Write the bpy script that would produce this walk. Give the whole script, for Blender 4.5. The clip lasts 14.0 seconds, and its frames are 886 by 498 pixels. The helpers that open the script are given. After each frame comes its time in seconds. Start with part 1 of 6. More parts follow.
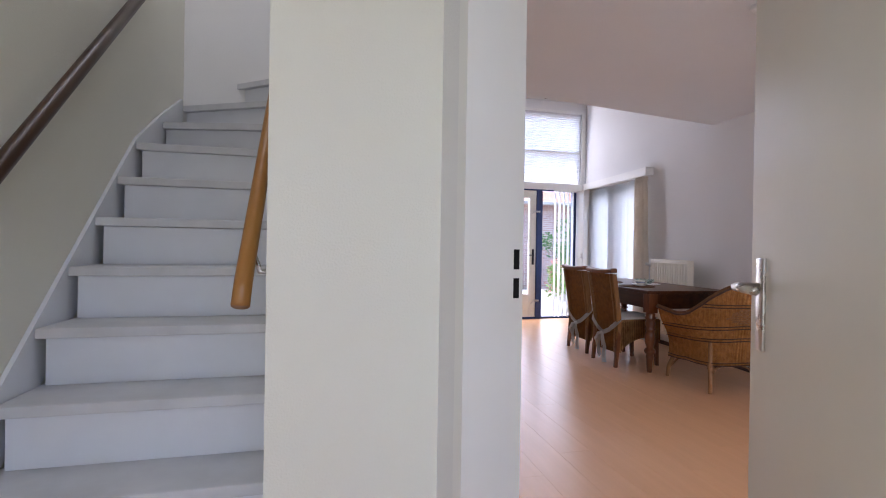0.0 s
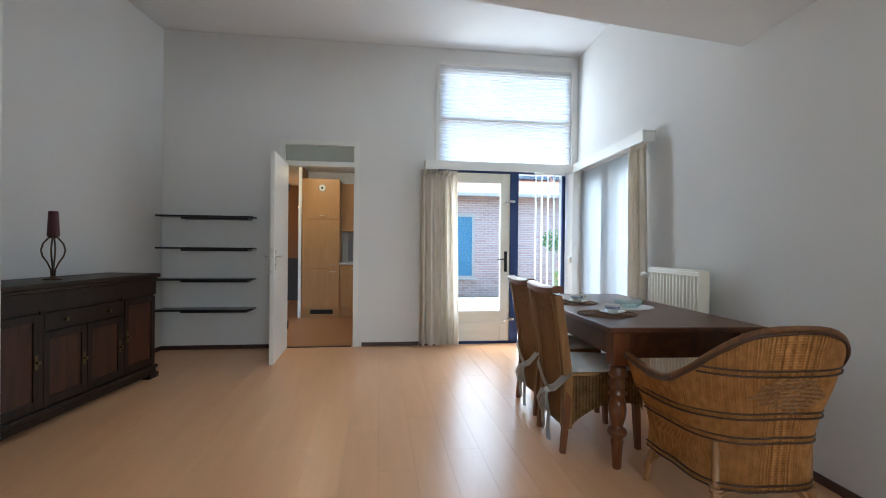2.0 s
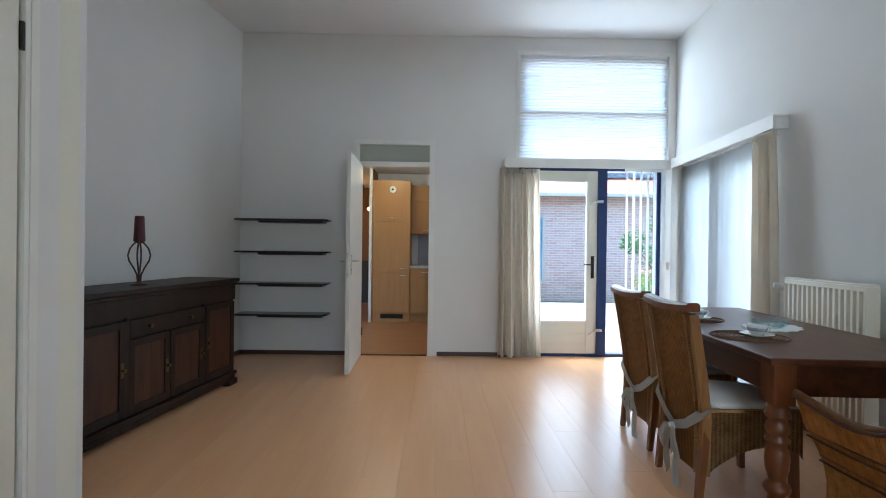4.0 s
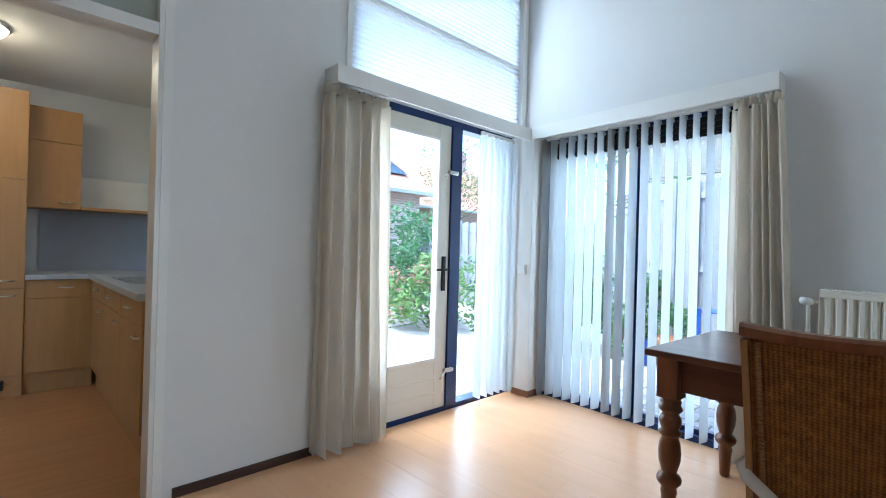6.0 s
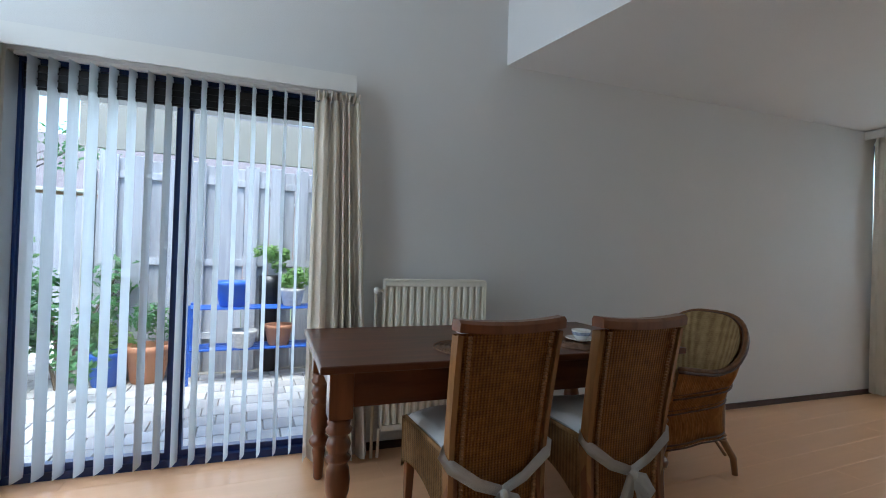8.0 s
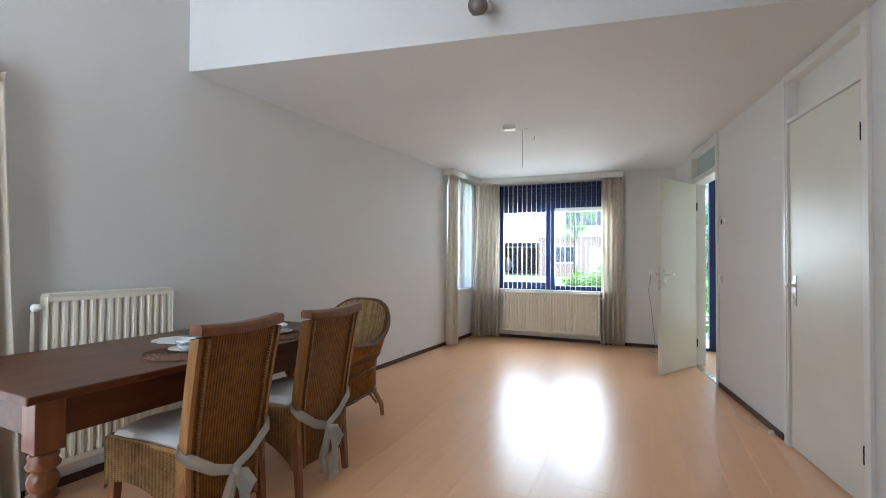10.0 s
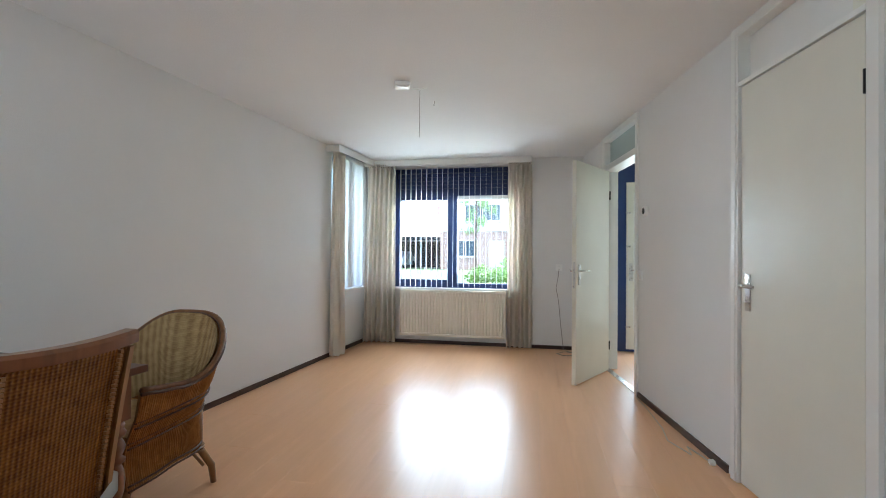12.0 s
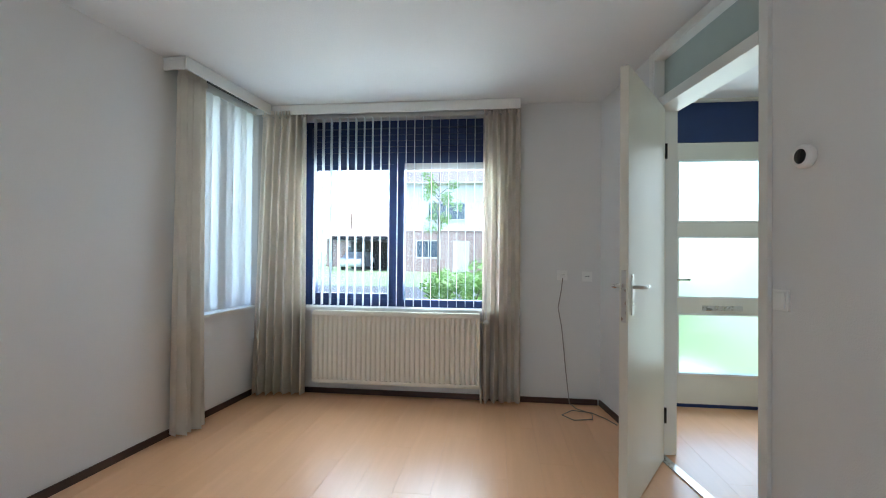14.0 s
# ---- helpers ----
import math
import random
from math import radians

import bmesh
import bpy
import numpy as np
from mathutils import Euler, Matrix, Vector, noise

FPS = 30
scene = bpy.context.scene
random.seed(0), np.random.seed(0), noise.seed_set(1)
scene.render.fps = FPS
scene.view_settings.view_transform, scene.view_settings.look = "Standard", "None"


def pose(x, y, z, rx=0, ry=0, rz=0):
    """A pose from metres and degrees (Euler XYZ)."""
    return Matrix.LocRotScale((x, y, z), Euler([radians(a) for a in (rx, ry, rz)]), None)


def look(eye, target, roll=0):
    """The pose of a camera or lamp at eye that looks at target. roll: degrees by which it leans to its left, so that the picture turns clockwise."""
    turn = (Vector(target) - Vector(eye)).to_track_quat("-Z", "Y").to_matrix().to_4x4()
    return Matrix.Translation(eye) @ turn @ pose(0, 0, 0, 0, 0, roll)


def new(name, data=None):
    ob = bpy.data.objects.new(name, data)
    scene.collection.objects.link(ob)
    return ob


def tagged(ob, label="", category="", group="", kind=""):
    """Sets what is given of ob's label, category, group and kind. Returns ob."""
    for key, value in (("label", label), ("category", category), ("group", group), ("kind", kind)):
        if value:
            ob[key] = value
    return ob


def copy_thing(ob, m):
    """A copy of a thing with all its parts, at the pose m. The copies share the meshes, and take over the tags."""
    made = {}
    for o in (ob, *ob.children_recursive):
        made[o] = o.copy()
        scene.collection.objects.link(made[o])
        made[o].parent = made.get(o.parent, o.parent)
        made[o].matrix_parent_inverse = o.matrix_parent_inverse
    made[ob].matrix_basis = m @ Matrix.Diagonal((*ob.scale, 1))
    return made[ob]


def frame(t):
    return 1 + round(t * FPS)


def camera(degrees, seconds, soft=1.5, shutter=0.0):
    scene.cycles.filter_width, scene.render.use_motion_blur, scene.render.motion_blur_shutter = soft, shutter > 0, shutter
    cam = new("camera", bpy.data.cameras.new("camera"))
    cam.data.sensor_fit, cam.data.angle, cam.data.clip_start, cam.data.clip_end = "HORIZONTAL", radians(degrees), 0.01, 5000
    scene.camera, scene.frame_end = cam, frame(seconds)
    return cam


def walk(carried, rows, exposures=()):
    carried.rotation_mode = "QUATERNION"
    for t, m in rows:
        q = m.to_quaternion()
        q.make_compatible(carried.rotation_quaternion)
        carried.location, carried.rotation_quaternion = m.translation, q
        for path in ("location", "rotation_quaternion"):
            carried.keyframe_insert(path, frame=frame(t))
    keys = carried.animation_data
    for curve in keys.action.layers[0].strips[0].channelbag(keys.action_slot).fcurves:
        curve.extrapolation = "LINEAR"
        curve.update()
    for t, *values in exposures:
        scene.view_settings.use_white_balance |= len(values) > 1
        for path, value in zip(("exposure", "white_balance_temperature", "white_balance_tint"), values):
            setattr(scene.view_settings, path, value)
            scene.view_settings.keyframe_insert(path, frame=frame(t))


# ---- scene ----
cam = camera(87.7, 14.0, soft=1.0)
PATH = [
    (0, (-0.073, -0.263, 1.132), (0.393, 1.682, 1.125), 0.9),
    (0.5, (0.277, 0.163, 1.171), (0.978, 2.036, 1.164), 0.8),
    (1, (0.917, 0.653, 1.181), (1.684, 2.5, 1.175), 0.7),
    (1.5, (1.388, 1.077, 1.145), (1.977, 2.988, 1.132), 0.6),
    (2, (1.547, 1.153, 1.169), (1.82, 3.134, 1.161), 0.6),
    (2.5, (1.553, 1.153, 1.182), (1.704, 3.147, 1.177), 0.6),
    (3, (1.531, 1.145, 1.2), (1.586, 3.145, 1.196), 0.7),
    (3.2, (1.529, 1.155, 1.201), (1.54, 3.155, 1.199), 0.7),
    (5.3, (0.896, 3.226, 1.174), (1.037, 5.221, 1.149), 1.2),
    (5.5, (0.85, 3.6, 1.158), (1.393, 5.525, 1.148), 1.4),
    (6, (0.757, 4.251, 1.173), (2.144, 5.692, 1.176), 1.6),
    (6.5, (0.821, 4.6, 1.162), (2.58, 5.552, 1.173), 2.0),
    (7, (0.901, 4.915, 1.174), (2.852, 5.354, 1.186), 1.9),
    (7.5, (1.007, 5.19, 1.155), (2.999, 5.001, 1.166), 2.0),
    (8, (1.136, 5.348, 1.174), (2.974, 4.562, 1.203), 1.7),
    (8.5, (1.148, 5.578, 1.167), (2.701, 4.319, 1.213), 1.1),
    (9, (1.052, 5.822, 1.19), (2.279, 4.243, 1.233), 0.7),
    (9.2, (1.017, 5.904, 1.213), (2.124, 4.239, 1.255), 0.6),
    (11.3, (1.012, 5.93, 1.222), (1.597, 4.017, 1.253), 0.4),
    (11.5, (1.04, 5.777, 1.22), (1.584, 3.852, 1.245), 0.4),
    (12, (1.199, 4.969, 1.223), (1.589, 3.008, 1.238), 0.4),
    (12.5, (1.341, 3.955, 1.211), (1.643, 1.978, 1.227), 0.4),
    (13, (1.416, 3.103, 1.231), (1.682, 1.121, 1.248), 0.5),
    (13.5, (1.433, 2.914, 1.235), (1.664, 0.928, 1.257), 0.5),
    (14, (1.416, 2.76, 1.208), (1.653, 0.775, 1.229), 0.5),
]
EXPOSURES = [
    (0, 2.88, 6250, 24), (0.8, 2.93, 6200, 15), (1.5, 3.05, 5950, 6), (3, 3.07, 5900, 1), (5.5, 2.95, 5350, -1), (6.5, 3.0, 5350, -1),
    (7.3, 2.7, 5400, -1), (8, 2.48, 5700, 1), (8.6, 2.5, 5900, 2), (9.1, 2.86, 5900, 3), (11.4, 3.32, 6050, 4), (12.5, 3.19, 5700, 1), (14, 2.92, 5700, 1),
]
walk(cam, [(t, look(eye, target, roll)) for t, eye, target, roll in PATH], EXPOSURES)

# ---- world and light: a bright overcast day ----
world = bpy.data.worlds.new("world")
scene.world = world
world.use_nodes = True
wn = world.node_tree
sky = wn.nodes.new("ShaderNodeTexSky")
sky.sky_type, sky.sun_disc = "NISHITA", False
sky.sun_elevation, sky.sun_rotation = radians(70), radians(299)
sky.air_density, sky.dust_density, sky.ozone_density = 1.0, 1.5, 2.0
wn.nodes["Background"].inputs["Strength"].default_value = 0.15
wn.links.new(sky.outputs["Color"], wn.nodes["Background"].inputs["Color"])
sun_data = bpy.data.lights.new("sun", "SUN")
sun_data.energy, sun_data.angle, sun_data.color = 1.3, radians(30), (1.0, 0.96, 0.9)
sun = new("sun", sun_data)
sun.matrix_world = look((-4, 2.2, 13), (0, 0, 0))


def window_or_fill_light(name, centre, target, w, h, power, colour=(0.93, 0.97, 1.0)):
    """The sky's light in a window's opening, and added fill where no window stands."""
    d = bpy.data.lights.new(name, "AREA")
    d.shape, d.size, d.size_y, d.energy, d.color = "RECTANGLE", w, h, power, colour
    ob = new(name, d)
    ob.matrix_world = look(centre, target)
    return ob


window_or_fill_light("sky_light_back", (3.05, 7.05, 1.15), (2.6, 0, -0.2), 1.7, 2.0, 6.0)
window_or_fill_light("sky_light_high", (3.07, 6.57, 2.78), (3.07, 0, 2.0), 1.55, 1.1, 1.6)
window_or_fill_light("sky_light_side", (4.30, 5.70, 1.10), (0, 5.75, 0.2), 1.45, 2.0, 2.8)
window_or_fill_light("sky_light_front", (2.29, -1.50, 1.52), (2.29, 3.0, 0.3), 1.66, 1.25, 10.5)
window_or_fill_light("sky_light_hall", (-0.25, -0.98, 1.2), (-0.25, 6, 1.1), 0.8, 1.8, 1.3)
window_or_fill_light("sky_light_corner", (3.95, -0.52, 1.55), (0, -0.5, 0.6), 0.85, 1.5, 1.6)

# ---- materials ----
def mat(name, colour, rough=0.6, metal=0.0, noise_scale=0.0, var=0.06, bump=0.0, bump_scale=60.0, coat=0.0, spec=0.5):
    """A plain surface with two scales of slight variation and a fine relief."""
    m = bpy.data.materials.new(name)
    m.use_nodes = True
    nt = m.node_tree
    b = nt.nodes["Principled BSDF"]
    b.inputs["Base Color"].default_value = (*colour, 1)
    b.inputs["Roughness"].default_value = rough
    b.inputs["Metallic"].default_value = metal
    b.inputs["Coat Weight"].default_value = coat
    b.inputs["Specular IOR Level"].default_value = spec
    co = nt.nodes.new("ShaderNodeTexCoord")
    if noise_scale:
        big = nt.nodes.new("ShaderNodeTexNoise")
        big.inputs["Scale"].default_value, big.inputs["Detail"].default_value = noise_scale, 6
        ramp = nt.nodes.new("ShaderNodeMapRange")
        ramp.inputs["From Min"].default_value, ramp.inputs["From Max"].default_value = 0.3, 0.7
        ramp.inputs["To Min"].default_value, ramp.inputs["To Max"].default_value = 1 - var, 1 + var
        mul = nt.nodes.new("ShaderNodeMix")
        mul.data_type, mul.blend_type = "RGBA", "MULTIPLY"
        mul.inputs[0].default_value = 1
        mul.inputs[6].default_value = (*colour, 1)
        nt.links.new(co.outputs["Object"], big.inputs["Vector"])
        nt.links.new(big.outputs["Fac"], ramp.inputs["Value"])
        nt.links.new(ramp.outputs["Result"], mul.inputs[7])
        nt.links.new(mul.outputs[2], b.inputs["Base Color"])
        rr = nt.nodes.new("ShaderNodeMapRange")
        rr.inputs["To Min"].default_value, rr.inputs["To Max"].default_value = rough * 0.85, min(1, rough * 1.15)
        nt.links.new(big.outputs["Fac"], rr.inputs["Value"])
        nt.links.new(rr.outputs["Result"], b.inputs["Roughness"])
    if bump:
        fine = nt.nodes.new("ShaderNodeTexNoise")
        fine.inputs["Scale"].default_value, fine.inputs["Detail"].default_value = bump_scale, 4
        bp = nt.nodes.new("ShaderNodeBump")
        bp.inputs["Strength"].default_value, bp.inputs["Distance"].default_value = bump, 0.004
        nt.links.new(co.outputs["Object"], fine.inputs["Vector"])
        nt.links.new(fine.outputs["Fac"], bp.inputs["Height"])
        nt.links.new(bp.outputs["Normal"], b.inputs["Normal"])
    return m


def wood(name, dark, light, rough=0.4, stretch=(8, 8, 0.6), coat=0.0, per_piece=0.0, scale=3.0, bump=0.15, spec=0.5):
    """Wood grain drawn out along one axis of the object."""
    m = bpy.data.materials.new(name)
    m.use_nodes = True
    nt = m.node_tree
    b = nt.nodes["Principled BSDF"]
    co, mp = nt.nodes.new("ShaderNodeTexCoord"), nt.nodes.new("ShaderNodeMapping")
    mp.inputs["Scale"].default_value = stretch
    ns = nt.nodes.new("ShaderNodeTexNoise")
    ns.inputs["Scale"].default_value, ns.inputs["Detail"].default_value, ns.inputs["Distortion"].default_value = scale, 8, 0.6
    rp = nt.nodes.new("ShaderNodeValToRGB")
    rp.color_ramp.elements[0].position, rp.color_ramp.elements[1].position = 0.3, 0.72
    rp.color_ramp.elements[0].color, rp.color_ramp.elements[1].color = (*dark, 1), (*light, 1)
    nt.links.new(co.outputs["Object"], mp.inputs["Vector"])
    nt.links.new(mp.outputs["Vector"], ns.inputs["Vector"])
    nt.links.new(ns.outputs["Fac"], rp.inputs["Fac"])
    out = rp.outputs["Color"]
    if per_piece:
        info = nt.nodes.new("ShaderNodeObjectInfo")
        mr = nt.nodes.new("ShaderNodeMapRange")
        mr.inputs["To Min"].default_value, mr.inputs["To Max"].default_value = 1 - per_piece, 1 + per_piece
        mul = nt.nodes.new("ShaderNodeMix")
        mul.data_type, mul.blend_type = "RGBA", "MULTIPLY"
        mul.inputs[0].default_value = 1
        nt.links.new(info.outputs["Random"], mr.inputs["Value"])
        nt.links.new(out, mul.inputs[6])
        nt.links.new(mr.outputs["Result"], mul.inputs[7])
        out = mul.outputs[2]
    nt.links.new(out, b.inputs["Base Color"])
    b.inputs["Roughness"].default_value = rough
    b.inputs["Coat Weight"].default_value = coat
    b.inputs["Specular IOR Level"].default_value = spec
    b.inputs["Coat Roughness"].default_value = 0.15
    bp = nt.nodes.new("ShaderNodeBump")
    bp.inputs["Strength"].default_value, bp.inputs["Distance"].default_value = bump, 0.002
    nt.links.new(ns.outputs["Fac"], bp.inputs["Height"])
    nt.links.new(bp.outputs["Normal"], b.inputs["Normal"])
    return m


def glass_mat(name, tint=(1, 1, 1), rough=0.0, frost=0.0):
    """A thin pane: clear, with a little gloss; frosted where asked."""
    m = bpy.data.materials.new(name)
    m.use_nodes = True
    nt = m.node_tree
    nt.nodes.remove(nt.nodes["Principled BSDF"])
    out = nt.nodes["Material Output"]
    mix, fr = nt.nodes.new("ShaderNodeMixShader"), nt.nodes.new("ShaderNodeLayerWeight")
    power, scale_ = nt.nodes.new("ShaderNodeMath"), nt.nodes.new("ShaderNodeMath")
    power.operation, scale_.operation = "POWER", "MULTIPLY_ADD"
    power.inputs[1].default_value, scale_.inputs[1].default_value, scale_.inputs[2].default_value = 4.0, 0.8, 0.03
    nt.links.new(fr.outputs["Facing"], power.inputs[0])
    nt.links.new(power.outputs[0], scale_.inputs[0])
    gl = nt.nodes.new("ShaderNodeBsdfGlossy")
    gl.inputs["Roughness"].default_value = 0.02
    if frost:
        tr = nt.nodes.new("ShaderNodeBsdfRefraction")
        tr.inputs["Roughness"].default_value, tr.inputs["IOR"].default_value = frost, 1.18
        tr.inputs["Color"].default_value = (*tint, 1)
    else:
        tr = nt.nodes.new("ShaderNodeBsdfTransparent")
        tr.inputs["Color"].default_value = (*tint, 1)
    nt.links.new(scale_.outputs[0], mix.inputs[0])
    nt.links.new(tr.outputs[0], mix.inputs[1])
    nt.links.new(gl.outputs[0], mix.inputs[2])
    nt.links.new(mix.outputs[0], out.inputs["Surface"])
    return m


def cloth_mat(name, colour, through_share=0.4, rough=0.9, bump_scale=400, var=0.05):
    """Cloth that lets a share of the light through."""
    m = mat(name, colour, rough, 0, 7, var, 0.25, bump_scale, spec=0.2)
    nt = m.node_tree
    b, out = nt.nodes["Principled BSDF"], nt.nodes["Material Output"]
    tl, mix = nt.nodes.new("ShaderNodeBsdfTranslucent"), nt.nodes.new("ShaderNodeMixShader")
    tl.inputs["Color"].default_value = (*colour, 1)
    mix.inputs[0].default_value = through_share
    nt.links.new(b.outputs[0], mix.inputs[1])
    nt.links.new(tl.outputs[0], mix.inputs[2])
    nt.links.new(mix.outputs[0], out.inputs["Surface"])
    return m


def glow(name, colour, strength):
    m = bpy.data.materials.new(name)
    m.use_nodes = True
    b = m.node_tree.nodes["Principled BSDF"]
    b.inputs["Emission Color"].default_value = (*colour, 1)
    b.inputs["Emission Strength"].default_value = strength
    return m


WALL = mat("wall_paint", (0.765, 0.755, 0.735), 0.75, 0, 1.5, 0.02, 0.35, 180)
CEIL = mat("ceiling_paint", (0.80, 0.795, 0.79), 0.85, 0, 1.2, 0.02, 0.5, 120)
HALLWALL = mat("hall_wall_paint", (0.78, 0.765, 0.66), 0.7, 0, 1.5, 0.03, 0.3, 180)
WHITE = mat("white_gloss_paint", (0.80, 0.79, 0.75), 0.32, 0, 4, 0.03, 0.05, 40)
CREAM = mat("cream_door_paint", (0.74, 0.715, 0.62), 0.35, 0, 3, 0.03, 0.05, 30)
BLUE = mat("dark_blue_paint", (0.010, 0.030, 0.118), 0.4, 0, 6, 0.1, 0.05, 60)
STAIRW = mat("stair_paint", (0.72, 0.73, 0.75), 0.4, 0, 5, 0.04, 0.08, 60)
TREAD = mat("stair_tread_paint", (0.60, 0.60, 0.60), 0.45, 0, 8, 0.08, 0.1, 80)
PLINTH = wood("dark_plinth", (0.035, 0.016, 0.012), (0.08, 0.035, 0.025), 0.4, (1, 1, 8))
FLOORM = wood("laminate", (0.80, 0.44, 0.222), (0.845, 0.475, 0.248), 0.31, (7, 0.5, 7), 0.12, 0.012, bump=0.006)
FLOORM.node_tree.nodes["Principled BSDF"].inputs["Coat Roughness"].default_value = 0.24
STEEL = mat("brushed_metal", (0.62, 0.60, 0.56), 0.28, 1.0, 20, 0.05)
DARKM = mat("dark_metal", (0.02, 0.02, 0.022), 0.35, 0.6, 20, 0.1)
RADM = mat("radiator_enamel", (0.88, 0.83, 0.70), 0.35, 0, 4, 0.02)
CURT = cloth_mat("curtain_linen", (0.96, 0.90, 0.81), 0.28)
SLAT = cloth_mat("blind_slat_cloth", (0.80, 0.82, 0.83), 0.36, var=0.02)
PLEAT = cloth_mat("pleated_blind_cloth", (0.88, 0.88, 0.88), 0.62, var=0.01, bump_scale=900)
GLASS = glass_mat("window_glass")
FROST = glass_mat("frosted_glass", (0.95, 0.98, 0.95), frost=0.55)
WIRED = cloth_mat("wired_glass", (0.50, 0.54, 0.52), 0.55, 0.12, 300)
MAHOG = wood("table_mahogany", (0.060, 0.017, 0.006), (0.125, 0.037, 0.012), 0.38, (7, 0.7, 7), 0.08, spec=0.35)
OAKD = wood("dark_oak", (0.010, 0.005, 0.003), (0.030, 0.013, 0.006), 0.45, (7, 7, 0.8), 0.03, spec=0.22)
RAILD = wood("dark_handrail", (0.03, 0.013, 0.006), (0.07, 0.032, 0.015), 0.35, (1, 1, 1))
RAILO = wood("orange_handrail", (0.33, 0.14, 0.03), (0.46, 0.21, 0.05), 0.35, (1, 1, 1))
BEECH = wood("beech_front", (0.37, 0.19, 0.07), (0.42, 0.225, 0.085), 0.4, (7, 7, 0.6))


# ---- building helpers ----
def box(bm, x0, x1, y0, y1, z0, z1, m=None):
    v = [bm.verts.new(c) for c in ((x0, y0, z0), (x1, y0, z0), (x1, y1, z0), (x0, y1, z0), (x0, y0, z1), (x1, y0, z1), (x1, y1, z1), (x0, y1, z1))]
    if m is not None:
        for a in v:
            a.co = m @ a.co
    for f in ((0, 3, 2, 1), (4, 5, 6, 7), (0, 1, 5, 4), (1, 2, 6, 5), (2, 3, 7, 6), (3, 0, 4, 7)):
        bm.faces.new([v[i] for i in f])
    return v


def bevelled(bm, w, seg=2):
    bmesh.ops.bevel(bm, geom=list(bm.edges), offset=w, segments=seg, profile=0.6, affect="EDGES")
    return bm


def rbox(x0, x1, y0, y1, z0, z1, w=0.003, seg=2):
    """A box of its own with rounded edges."""
    bm = bmesh.new()
    box(bm, x0, x1, y0, y1, z0, z1)
    return bevelled(bm, w, seg)


def tube(bm, path, radius, sides=8, close=False):
    """A round bar along points; radius may be a list."""
    pts = [Vector(p) for p in path]
    n = len(pts)
    rad = radius if isinstance(radius, (list, tuple)) else [radius] * n
    rings = []
    side = None
    for i, p in enumerate(pts):
        d = ((pts[(i + 1) % n] - pts[i - 1]) if close else (pts[min(i + 1, n - 1)] - pts[max(i - 1, 0)])).normalized()
        if side is None:
            side = d.orthogonal().normalized()
        side = (side - d * side.dot(d)).normalized()
        up = d.cross(side)
        rings.append([bm.verts.new(p + rad[i] * (math.cos(a) * side + math.sin(a) * up)) for a in (2 * math.pi * k / sides for k in range(sides))])
    for i in range(n if close else n - 1):
        a, b = rings[i], rings[(i + 1) % n]
        for k in range(sides):
            bm.faces.new((a[k], a[(k + 1) % sides], b[(k + 1) % sides], b[k]))
    if not close:
        bm.faces.new(rings[0][::-1])
        bm.faces.new(rings[-1])


def lathe(bm, profile, sides=20, centre=(0, 0), z=0):
    """Turned work: profile of (radius, height)."""
    rings = [[bm.verts.new((centre[0] + r * math.cos(2 * math.pi * k / sides), centre[1] + r * math.sin(2 * math.pi * k / sides), z + h)) for k in range(sides)] for r, h in profile]
    for a, b in zip(rings, rings[1:]):
        for k in range(sides):
            bm.faces.new((a[k], a[(k + 1) % sides], b[(k + 1) % sides], b[k]))
    bm.faces.new(rings[0][::-1])
    bm.faces.new(rings[-1])


def prism(bm, outline, z0, z1):
    """An upright block over a plan outline."""
    lo, hi = [bm.verts.new((*p, z0)) for p in outline], [bm.verts.new((*p, z1)) for p in outline]
    n = len(lo)
    bm.faces.new(lo[::-1])
    bm.faces.new(hi)
    for i in range(n):
        bm.faces.new((lo[i], lo[(i + 1) % n], hi[(i + 1) % n], hi[i]))


def part(name, bm, material, parent=None, label="", smooth=False):
    me = bpy.data.meshes.new(name)
    bmesh.ops.recalc_face_normals(bm, faces=bm.faces)
    bm.to_mesh(me)
    bm.free()
    me.materials.append(material)
    if smooth:
        me.polygons.foreach_set("use_smooth", [True] * len(me.polygons))
    ob = new(name, me)
    if parent is not None:
        ob.parent = parent
    if label:
        ob["label"] = label
    return ob


def thing(name, m, label, category, group="", kind=""):
    ob = new(name)
    ob.empty_display_size = 0.1
    ob.matrix_world = m
    return tagged(ob, label, category, group, kind)


def along(p, q):
    """The pose at p whose x runs towards q and whose y points to the left of that."""
    return pose(p[0], p[1], 0, 0, 0, math.degrees(math.atan2(q[1] - p[1], q[0] - p[0])))


def wall(name, p, q, z0, z1, thick, openings=(), material=None, label="painted plaster wall"):
    """A wall from p to q; its room face is the line itself, its body lies to the right. openings: (s0, s1, z0, z1)."""
    bm = bmesh.new()
    length = math.hypot(q[0] - p[0], q[1] - p[1])
    xs = sorted({0, length, *(a for o in openings for a in o[:2])})
    for a, b in zip(xs, xs[1:]):
        free = [(z0, z1)]
        for s0, s1, lo, hi in openings:
            if s0 <= a + 1e-6 and b <= s1 + 1e-6:
                free = [g for f in free for g in ((f[0], min(f[1], lo)), (max(f[0], hi), f[1])) if g[1] - g[0] > 1e-4]
        for lo, hi in free:
            box(bm, a, b, -thick, 0, lo, hi)
    bmesh.ops.remove_doubles(bm, verts=bm.verts, dist=1e-5)
    ob = part(name, bm, material or WALL)
    ob.matrix_world = along(p, q)
    return tagged(ob, label, "wall", kind="structure")


def wx(y):
    """The hall wall's room face."""
    return 0.435 - 0.145 * y


def ex(y):
    """The party wall's room face."""
    return 3.55 + 0.06 * y

